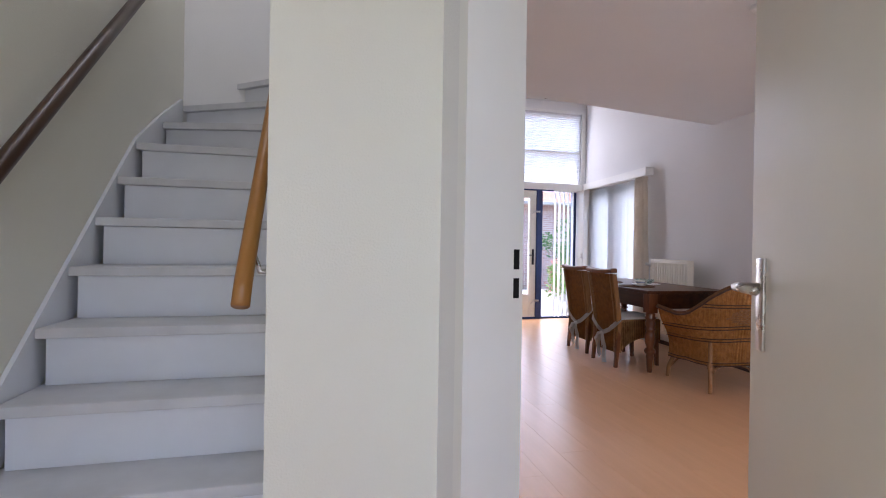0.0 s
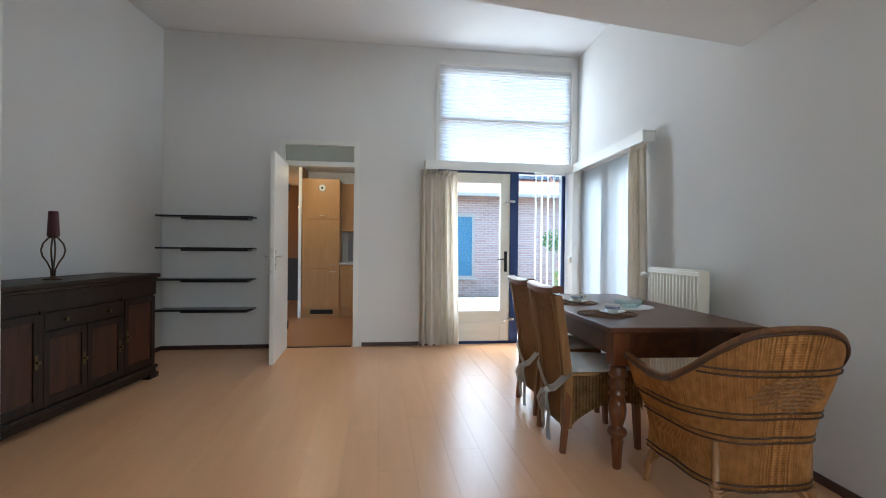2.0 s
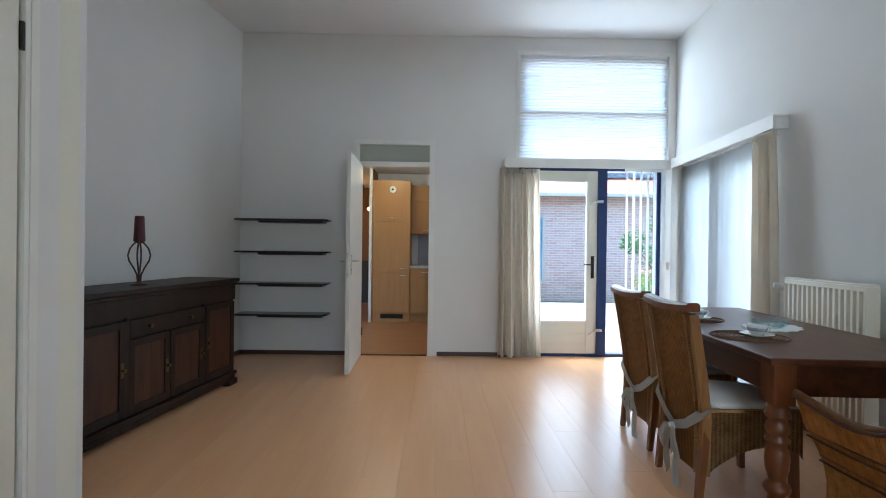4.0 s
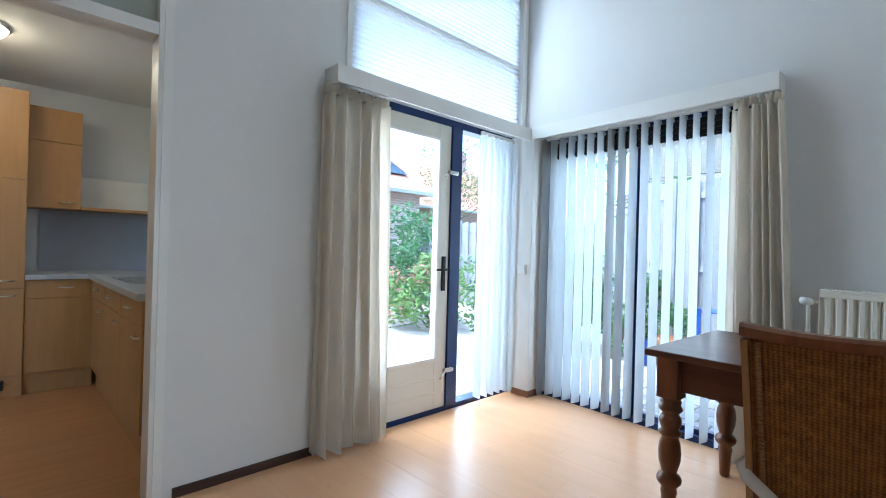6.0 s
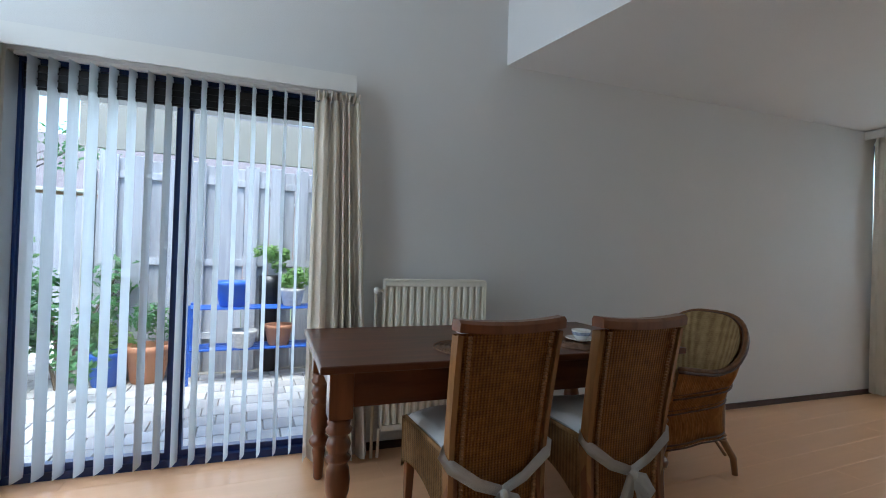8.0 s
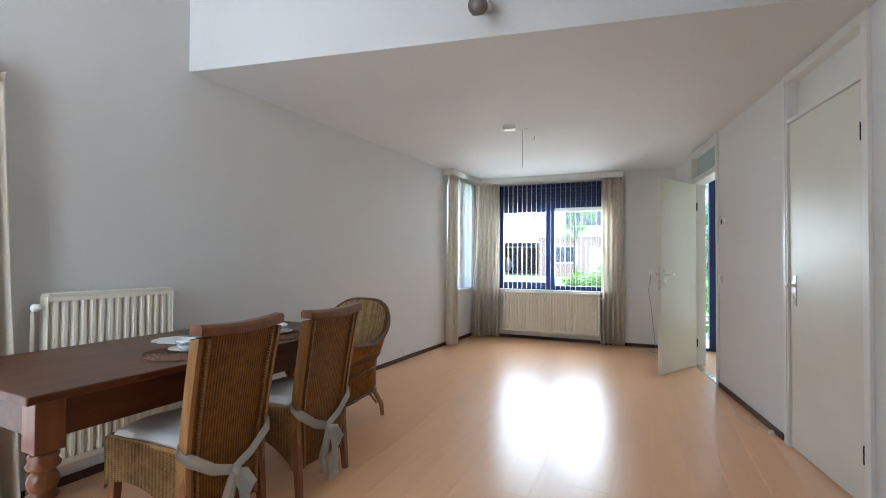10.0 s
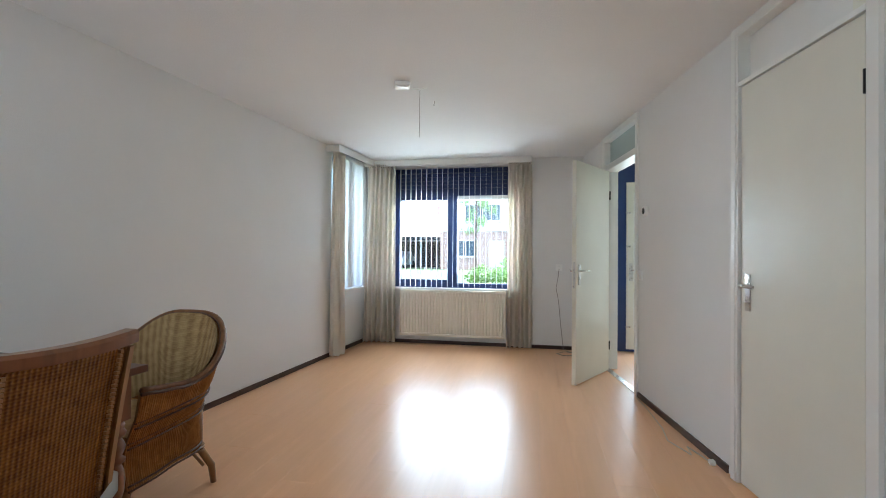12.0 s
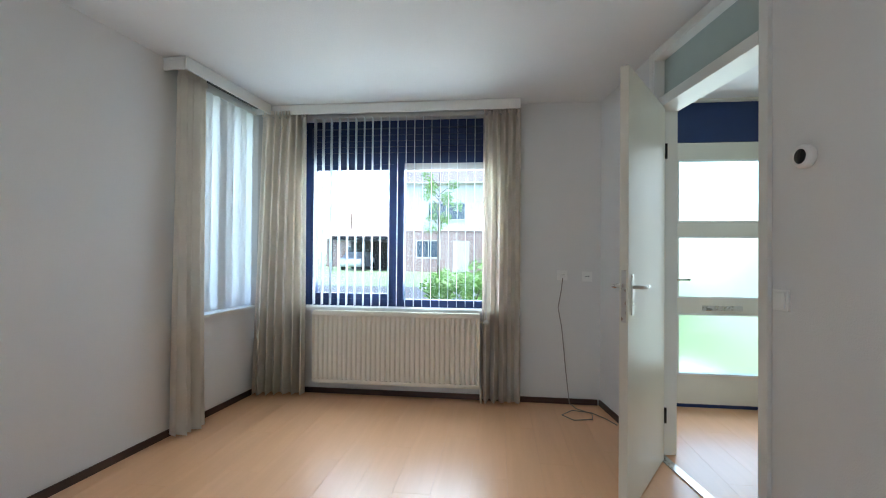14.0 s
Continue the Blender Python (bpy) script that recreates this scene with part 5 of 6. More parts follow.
lathe(bm, [(0.01, 0.285), (0.033, 0.298), (0.034, 0.304), (0.01, 0.304)], 20)
part("drip_pan", bm, BRONZE, ch_, "", True)
bm = bmesh.new()
lathe(bm, [(0.036, 0.304), (0.036, 0.31), (0.029, 0.47), (0.026, 0.476), (0.003, 0.474)], 20)
part("candle", bm, mat("dark_red_wax", (0.07, 0.008, 0.018), 0.4, 0, 12, 0.15), ch_, "tapering dark red candle", True)

# ---- wall shelves ----
BLACKW = wood("black_shelf_wood", (0.006, 0.006, 0.007), (0.022, 0.020, 0.022), 0.3, (0.8, 7, 7), 0.2)
for k, z in enumerate((1.485, 1.14, 0.80, 0.47)):
    sh = thing("wall_shelf", pose(-0.32, NY, z), "long black wooden wall shelf on a hidden bracket", "shelf", "black wall shelves")
    bm = bmesh.new()
    pts = [(-0.485, -0.001), (-0.485, -0.22), (0.44, -0.22), (0.49, -0.15), (0.49, -0.001)]
    prism(bm, pts, -0.018, 0.0)
    bevelled(bm, 0.003)
    part("board", bm, BLACKW, sh)
    part("bracket", rbox(-0.25, 0.44, -0.17, -0.002, -0.040, -0.0185, 0.003), BLACKW, sh, "black under-shelf bracket")

# ---- small wall and ceiling fittings ----
PLASTIC = mat("white_plastic", (0.86, 0.85, 0.82), 0.35, 0, 10, 0.02)
DARKP = mat("dark_plastic", (0.02, 0.02, 0.022), 0.25)
th_ = thing("thermostat", along(B, A) @ pose(t_west(0.94), 0, 1.574) @ pose(0, 0, 0, -90), "round white thermostat with dark dial on the wall", "thermostat")
bm = bmesh.new()
lathe(bm, [(0.042, 0), (0.044, 0.006), (0.044, 0.022), (0.04, 0.028), (0.028, 0.030)], 28)
part("case", bm, PLASTIC, th_, "", True)
bm = bmesh.new()
lathe(bm, [(0.0275, 0.0295), (0.026, 0.0315), (0.004, 0.032)], 28)
part("dial", bm, DARKP, th_, "dark round display", True)


def plate(name, m, kind, label, category):
    """A wall plate: x along the wall, y out of it, z up."""
    t = thing(name, m, label, category)
    part("plate", rbox(-0.041, 0.041, 0.0, 0.010, -0.041, 0.041, 0.003), PLASTIC, t)
    if kind == "switch":
        part("rocker", rbox(-0.030, 0.030, 0.0102, 0.016, -0.030, 0.030, 0.002), PLASTIC, t)
    else:
        bm = bmesh.new()
        tube(bm, [(0, 0.0101, 0), (0, 0.016, 0)], [0.027, 0.026], 20)
        part("insert", bm, PLASTIC, t)
        for s in (-1, 1):
            bm = bmesh.new()
            tube(bm, [(s * 0.0095, 0.0162, 0), (s * 0.0095, 0.0175, 0)], 0.005, 8)
            part("hole", bm, DARKP, t)
    return t


plate("light_switch", along(B, A) @ pose(t_west(0.82), 0, 1.04), "switch", "white light switch beside the hall door", "switch")
plate("wall_socket", along(A, F) @ pose(0.895 - A[0], 0, 1.042), "socket", "white wall socket with a cable plugged in", "socket")
plate("wall_socket", along(A, F) @ pose(0.70 - A[0], 0, 1.035), "socket", "white telephone wall socket", "socket")
plate("wall_socket", pose(-0.62, NY, 1.12, 0, 0, 180), "socket", "white wall socket behind the shelves", "socket")
plate("light_switch", pose(3.845, 6.52, 1.03, 0, 0, 90), "switch", "small cream switch on the corner post", "switch")
cb = thing("cable", pose(0, 0, 0), "thin grey cable hanging from the socket to the floor", "cable")
bm = bmesh.new()
yw = FY + 0.03
tube(bm, [(0.895, yw, 1.02), (0.905, yw, 0.93), (0.93, yw - 0.005, 0.78), (0.90, yw - 0.008, 0.62), (0.885, yw - 0.006, 0.47), (0.87, yw - 0.004, 0.30), (0.85, yw, 0.12), (0.84, yw + 0.02, 0.02), (0.80, yw + 0.10, 0.006), (0.70, yw + 0.2, 0.006), (0.72, yw + 0.33, 0.006), (0.86, yw + 0.36, 0.006), (0.93, yw + 0.26, 0.006), (0.84, yw + 0.15, 0.008), (0.70, yw + 0.18, 0.006), (0.62, yw + 0.30, 0.006), (0.57, yw + 0.42, 0.006)], 0.0035, 6)
part("wire", bm, mat("grey_cable", (0.30, 0.27, 0.24), 0.5), cb, "", True)
part("plug", rbox(0.88, 0.91, FY + 0.016, FY + 0.05, 1.022, 1.052, 0.006), PLASTIC, cb, "white plug")
cb2 = thing("cable", pose(0, 0, 0), "thin white cable lying along the skirting", "cable")
bm = bmesh.new()
tube(bm, [(wx(0.8) + 0.03, 0.8, 0.006), (wx(1.1) + 0.05, 1.1, 0.006), (wx(1.5) + 0.10, 1.5, 0.006), (wx(1.75) + 0.16, 1.72, 0.006), (wx(1.9) + 0.10, 1.92, 0.006), (wx(1.7) + 0.06, 1.80, 0.008), (wx(2.0) + 0.03, 2.02, 0.006)], 0.0035, 6)
part("wire", bm, mat("cream_cable", (0.62, 0.56, 0.47), 0.5), cb2, "", True)
part("plug", rbox(wx(2.0) + 0.02, wx(2.0) + 0.05, 2.0, 2.04, 0.0, 0.025, 0.006), PLASTIC, cb2, "white plug")
sm = thing("smoke_detector", pose(2.154, 1.737, ZL, 180, 0, 20), "flat white smoke detector on the ceiling", "smoke detector")
part("case", rbox(-0.055, 0.055, -0.055, 0.055, 0.0, 0.03, 0.01, 3), PLASTIC, sm)
part("cover", rbox(-0.04, 0.04, -0.04, 0.04, 0.03, 0.036, 0.003), PLASTIC, sm)
pc = thing("pendant_lamp_cord", pose(2.05, 1.62, ZL), "bare lamp cord hanging from a ceiling hook", "lamp cord")
bm = bmesh.new()
tube(bm, [(-0.05, 0.0, -0.002), (0.0, 0, -0.012), (0.05, 0.0, -0.002)], 0.004, 6)
part("hook", bm, PLASTIC, pc, "small ceiling hook", True)
bm = bmesh.new()
tube(bm, [(0, 0, -0.01), (0.002, 0, -0.12), (0, 0.003, -0.25), (0.003, 0, -0.37)], 0.0022, 6)
part("cord", bm, mat("grey_cord", (0.30, 0.27, 0.25), 0.5), pc, "", True)
dt = thing("ceiling_hook", pose(2.007, 1.305, ZL), "tiny hook in the ceiling", "hook")
bm = bmesh.new()
tube(bm, [(0, 0, 0), (0, 0, -0.02), (0.008, 0, -0.03), (0.0, 0, -0.036)], 0.002, 6)
part("wire", bm, DARKM, dt)
uf = thing("wall_spotlight", pose(1.83, 3.492, 2.61), "small dark spotlight on the upper wall", "lamp")
uf.matrix_world = pose(1.83, 3.494, 2.61, 0, 0, 8.5)
part("base", rbox(-0.06, 0.06, 0.0, 0.03, -0.03, 0.03, 0.005), STEEL, uf)
bm = bmesh.new()
tube(bm, [(0, 0.03, 0.0), (0, 0.08, -0.02), (0, 0.16, -0.06)], [0.02, 0.045, 0.05], 14)
part("head", bm, mat("grey_metal_shade", (0.25, 0.23, 0.22), 0.4, 0.5), uf, "", True)

# ---- garden, fences and houses outside ----
def leaf_mat(name, colour, var=0.35):
    m = mat(name, colour, 0.6, 0, 8, var)
    nt = m.node_tree
    b, out = nt.nodes["Principled BSDF"], nt.nodes["Material Output"]
    tl, mix = nt.nodes.new("ShaderNodeBsdfTranslucent"), nt.nodes.new("ShaderNodeMixShader")
    tl.inputs["Color"].default_value = (colour[0] * 1.3, colour[1] * 1.3, colour[2], 1)
    mix.inputs[0].default_value = 0.35
    nt.links.new(b.outputs[0], mix.inputs[1])
    nt.links.new(tl.outputs[0], mix.inputs[2])
    nt.links.new(mix.outputs[0], out.inputs["Surface"])
    return m


LEAF_A = leaf_mat("deep_green_leaf", (0.07, 0.17, 0.06))
LEAF_B = leaf_mat("light_green_leaf", (0.15, 0.26, 0.07))
LEAF_C = leaf_mat("pink_blossom", (0.55, 0.25, 0.24))
BARK = wood("bark", (0.05, 0.035, 0.025), (0.12, 0.09, 0.06), 0.9, (6, 6, 1))


def foliage(clumps, count, size, seed):
    """Many small folded leaves gathered in uneven clumps: (x, y, z, r)."""
    rnd = random.Random(seed)
    bm = bmesh.new()
    for cx, cy, cz, r in clumps:
        for _ in range(count):
            d = Vector((rnd.gauss(0, 1), rnd.gauss(0, 1), rnd.gauss(0, 1))).normalized()
            p = Vector((cx, cy, cz)) + d * r * (0.45 + 0.6 * rnd.random() ** 0.6)
            a = Vector((rnd.gauss(0, 1), rnd.gauss(0, 1), rnd.gauss(0, 0.6))).normalized()
            b = a.cross(d + Vector((0.01, 0.02, 0.3))).normalized()
            s = size * rnd.uniform(0.6, 1.3)
            v = [bm.verts.new(p + q) for q in (-a * s, b * s * 0.45 - d * s * 0.1, a * s, -b * s * 0.45 - d * s * 0.1)]
            bm.faces.new((v[0], v[1], v[2]))
            bm.faces.new((v[0], v[2], v[3]))
    return bm


def shrub(x, y, r, h, material, label, seed, bloom=None, size=0.05, count=170, z0=-0.13):
    t = thing("shrub", pose(x, y, z0), label, "shrub")
    rnd = random.Random(seed)
    cl = [(rnd.uniform(-r, r) * 0.8, rnd.uniform(-r, r) * 0.7, rnd.uniform(0.22, 0.92) * h, rnd.uniform(0.25, 0.5) * r) for _ in range(13)]
    bm = bmesh.new()
    for cx, cy, cz, cr in cl[:7]:
        tube(bm, [(0.0, 0.0, -0.05), (cx * 0.3, cy * 0.3, cz * 0.5), (cx, cy, cz)], [0.022, 0.014, 0.005], 6)
    part("stem", bm, BARK, t)
    part("leaves", foliage(cl, count, size, seed + 1), material, t)
    if bloom:
        part("blossom", foliage([(a, b, c + 0.05, d * 1.05) for a, b, c, d in cl[::2]], count // 3, size, seed + 2), bloom, t, "pinkish blossom")
    return t


shrub(6.0, 10.6, 0.95, 2.1, LEAF_A, "tall dark green shrub in the garden", 11, size=0.06)
shrub(5.75, 9.6, 0.75, 1.35, LEAF_B, "garden shrub with pinkish blossom", 12, LEAF_C)
shrub(6.3, 8.6, 0.8, 1.3, LEAF_A, "broad green garden shrub", 13)
shrub(6.15, 7.45, 0.6, 1.35, LEAF_B, "light green garden shrub with blossom", 14, LEAF_C)
shrub(6.0, 6.75, 0.45, 1.25, LEAF_A, "thin green shrub before the fence", 15, count=80)
shrub(1.85, -3.2, 0.55, 1.15, LEAF_B, "green bush before the front window", 16)
shrub(-0.3, -3.6, 0.9, 1.0, LEAF_B, "green hedge beside the front path", 17)
shrub(0.45, -4.6, 0.9, 2.6, LEAF_A, "tall green shrub beside the front path", 18)

# terrace of small concrete pavers
PAVER = mat("concrete_paver", (0.41, 0.39, 0.365), 0.85, 0, 14, 0.12, 0.5, 120)
nt = PAVER.node_tree
info, hsv = nt.nodes.new("ShaderNodeObjectInfo"), nt.nodes.new("ShaderNodeHueSaturation")
mr = nt.nodes.new("ShaderNodeMapRange")
mr.inputs["To Min"].default_value, mr.inputs["To Max"].default_value = 0.78, 1.2
src = nt.nodes["Principled BSDF"].inputs["Base Color"].links[0].from_socket
nt.links.new(info.outputs["Random"], mr.inputs["Value"])
nt.links.new(mr.outputs["Result"], hsv.inputs["Value"])
nt.links.new(src, hsv.inputs["Color"])
nt.links.new(hsv.outputs["Color"], nt.nodes["Principled BSDF"].inputs["Base Color"])
terrace = slab("pavement_terrace", 2.07, 8.9, 3.0, 12.6, -0.139, -0.085, mat("terrace_sand", (0.24, 0.22, 0.19), 0.95, 0, 10, 0.1), "grey concrete paver terrace behind the house", "pavement")
pm = None
far = bmesh.new()
near = 0
PX, PY = 0.21, 0.21
for i in range(31):
    for j in range(44):
        x, y = 2.15 + PX * i, 3.2 + PY * j + (PY / 2 if i % 2 else 0)
        if x < ex(y) + 0.42 and y < NY + 0.35:
            continue
        if x > 6.3 and y < 6.9:
            continue
        close = (x < 6.3 and 4.7 < y < 6.9) or (2.7 < x < 5.2 and 6.9 <= y < 8.6)
        if close and near < 300:
            near += 1
            if pm is None:
                ob = part("paver", rbox(-PX / 2 + 0.004, PX / 2 - 0.004, -PY / 2 + 0.004, PY / 2 - 0.004, -0.03, 0.022, 0.004, 1), PAVER, terrace)
                pm = ob.data
            else:
                ob = new("paver", pm)
                ob.parent = terrace
            ob.matrix_basis = pose(x, y, -0.09 + random.uniform(-0.002, 0.002))
        else:
            box(far, x - PX / 2 + 0.004, x + PX / 2 - 0.004, y - PY / 2 + 0.004, y + PY / 2 - 0.004, -0.12, -0.068)
tagged(part("paving", far, PAVER, terrace), kind="stuff")

# board fence
FENCE = wood("weathered_fence_wood", (0.28, 0.285, 0.30), (0.44, 0.445, 0.46), 0.9, (7, 7, 0.5), per_piece=0.15)


def fence(p, q, height, label, step=0.125):
    t = thing("fence", along(p, q), label, "fence")
    n = int(math.dist(p, q) / step)
    me = [None, None]
    for i in range(n):
        k = i % 2
        if me[k] is None:
            ob = part("board", rbox(0.0, 0.135 if k == 0 else 0.12, -0.03 if k == 0 else 0.012, -0.012 if k == 0 else 0.03, -0.10, height, 0.003, 1), FENCE, t)
            me[k] = ob.data
        else:
            ob = new("board", me[k])
            ob.parent = t
        ob.matrix_basis = pose(i * step, 0, random.uniform(-0.01, 0.01) - (0.03 if k else 0))
    for z in (0.25, 1.0, height - 0.22):
        part("rail", rbox(0, n * step, -0.011, 0.011, z, z + 0.07, 0.003, 1), FENCE, t)
    for k in range(int(n * step / 1.8) + 1):
        part("post", rbox(k * 1.8 - 0.035, k * 1.8 + 0.035, 0.032, 0.10, -0.13, height + 0.04, 0.004, 1), FENCE, t)
    return t


fence((6.42, 6.62), (6.42, 4.62), 2.05, "tall weathered grey board fence beside the terrace")
fence((6.40, 4.60), (4.20, 4.56), 2.05, "weathered grey board fence between the terraces")
fence((8.95, 14.0), (8.95, 6.6), 1.85, "long weathered board fence behind the shrubs")
fence((6.46, 6.64), (8.9, 6.64), 1.85, "weathered board fence along the neighbour's garden")

cn = thing("neighbour_canopy", pose(0, 0, 0), "white flat canopy with slatted roof behind the fence", "canopy")
FASC = mat("fascia_white", (0.44, 0.42, 0.37), 0.5, 0, 5, 0.03)
CANF = mat("canopy_fascia", (0.27, 0.25, 0.20), 0.55, 0, 5, 0.05)
part("fascia", rbox(6.75, 6.80, 4.2, 6.9, 2.16, 2.62, 0.004), CANF, cn)
part("side_fascia", rbox(4.6, 6.75, 4.16, 4.2, 2.16, 2.62, 0.004), CANF, cn)
for k in range(9):
    part("roof_slat", rbox(6.82 + k * 0.21, 7.0 + k * 0.21, 4.2, 6.9, 2.62 + k * 0.15, 2.66 + k * 0.15, 0.004), mat("roof_slat_grey", (0.21, 0.20, 0.21), 0.8) if k == 0 else bpy.data.materials["roof_slat_grey"], cn)
for y in (4.3, 6.8):
    part("post", rbox(6.70, 6.79, y - 0.04, y + 0.04, -0.14, 2.16, 0.004), FASC, cn)


# plant rack with pots
BLUEM = mat("blue_painted_metal", (0.03, 0.10, 0.42), 0.4, 0, 12, 0.15)
rack = thing("plant_rack", pose(6.02, 5.25, -0.068), "blue painted plant rack beside the fence", "plant rack")
for x in (-0.16, 0.16):
    for y in (-0.55, 0.55):
        part("leg", rbox(x - 0.015, x + 0.015, y - 0.015, y + 0.015, 0, 0.72, 0.003), BLUEM, rack)
for z in (0.30, 0.68):
    for k in range(4):
        part("slat", rbox(-0.16 + k * 0.09, -0.10 + k * 0.09, -0.57, 0.57, z, z + 0.015, 0.003), BLUEM, rack)


def pot(x, y, z, r, h, material, label, plant=None, seed=0):
    t = thing("plant_pot", pose(x, y, z), label, "plant pot")
    bm = bmesh.new()
    lathe(bm, [(r * 0.7, 0), (r * 0.75, 0.01), (r, h * 0.8), (r * 1.06, h * 0.86), (r * 1.06, h), (r * 0.95, h), (r * 0.9, h * 0.86), (0.01, h * 0.85)], 20)
    part("pot", bm, material, t, "", True)
    if plant:
        rnd = random.Random(seed)
        part("plant", foliage([(rnd.uniform(-r, r), rnd.uniform(-r, r), h + rnd.uniform(0.05, 0.28), r * 0.7) for _ in range(6)], 70, 0.03, seed), plant, t, "green leafy plant")


TERRA = mat("terracotta", (0.42, 0.19, 0.10), 0.8, 0, 12, 0.12)
BASK = mat("white_basket", (0.62, 0.58, 0.52), 0.8, 0, 40, 0.2, 0.6, 90)
pot(6.02, 5.45, 0.63, 0.15, 0.24, BLUEM, "round blue glazed pot on the rack")
pot(6.02, 4.90, 0.63, 0.115, 0.17, BASK, "white basket pot with a green plant", LEAF_B, 31)
pot(6.27, 5.10, -0.068, 0.11, 0.98, DARKM, "tall dark pot with a leafy plant", LEAF_B, 32)
pot(6.0, 5.02, 0.247, 0.13, 0.2, TERRA, "terracotta pot on the lower shelf")
pot(5.95, 5.35, 0.247, 0.13, 0.16, BASK, "pale round pot on the lower shelf")
pot(6.15, 6.15, -0.068, 0.18, 0.34, TERRA, "terracotta pot with dry stems", LEAF_A, 33)
pot(6.1, 6.45, -0.068, 0.15, 0.3, BLUEM, "blue pot with a green plant", LEAF_B, 34)


# ---- houses ----
def brick_mat(name, c1, c2, mortar, scale=1.0):
    m = bpy.data.materials.new(name)
    m.use_nodes = True
    nt = m.node_tree
    b = nt.nodes["Principled BSDF"]
    co = nt.nodes.new("ShaderNodeTexCoord")
    mp = nt.nodes.new("ShaderNodeMapping")
    mp.inputs["Rotation"].default_value = (radians(90), 0, 0)
    br = nt.nodes.new("ShaderNodeTexBrick")
    br.inputs["Color1"].default_value, br.inputs["Color2"].default_value, br.inputs["Mortar"].default_value = (*c1, 1), (*c2, 1), (*mortar, 1)
    br.inputs["Scale"].default_value = scale
    br.inputs["Brick Width"].default_value, br.inputs["Row Height"].default_value, br.inputs["Mortar Size"].default_value = 0.22, 0.0625, 0.008
    nt.links.new(co.outputs["Object"], mp.inputs["Vector"])
    nt.links.new(mp.outputs["Vector"], br.inputs["Vector"])
    nt.links.new(br.outputs["Color"], b.inputs["Base Color"])
    b.inputs["Roughness"].default_value = 0.85
    return m


BRICK = brick_mat("red_brick", (0.30, 0.13, 0.10), (0.38, 0.19, 0.14), (0.42, 0.40, 0.37))
PALEB = brick_mat("pale_brick", (0.42, 0.27, 0.22), (0.52, 0.36, 0.30), (0.55, 0.52, 0.48))
# Darker copy of the red brick, with shade put into its colour.
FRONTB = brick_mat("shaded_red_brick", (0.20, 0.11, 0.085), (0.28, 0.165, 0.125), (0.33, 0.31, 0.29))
TILE = mat("orange_roof_tile", (0.36, 0.15, 0.09), 0.75, 0, 6, 0.2, 0.6, 25)
PTILE = mat("pale_roof_tile", (0.47, 0.31, 0.25), 0.75, 0, 6, 0.2, 0.6, 25)
DTILE = mat("dark_roof_tile", (0.12, 0.10, 0.10), 0.75, 0, 6, 0.2, 0.6, 25)
RENDER = mat("white_house_boarding", (0.50, 0.49, 0.47), 0.6, 0, 3, 0.04)
DGLASS = mat("dark_window_glass", (0.05, 0.07, 0.09), 0.05, 0, 2, 0.2)
BLUEC = cloth_mat("blue_curtain", (0.12, 0.30, 0.42), 0.2)


def house_window(parent, x0, x1, z0, z1, y, material=None):
    """A framed window on a wall that faces -y."""
    bm = bmesh.new()
    frame_bars(bm, x0, x1, z0, z1, 0.07, y - 0.04, y + 0.02)
    box(bm, (x0 + x1) / 2 - 0.03, (x0 + x1) / 2 + 0.03, y - 0.04, y + 0.02, z0 + 0.07, z1 - 0.07)
    w = part("window", bm, FASC, parent)
    bm = bmesh.new()
    box(bm, x0 + 0.06, x1 - 0.06, y - 0.015, y - 0.004, z0 + 0.06, z1 - 0.06)
    part("pane", bm, material or DGLASS, w)
    part("sill", rbox(x0 - 0.05, x1 + 0.05, y - 0.08, y - 0.002, z0 - 0.05, z0 - 0.002, 0.004), FASC, w)


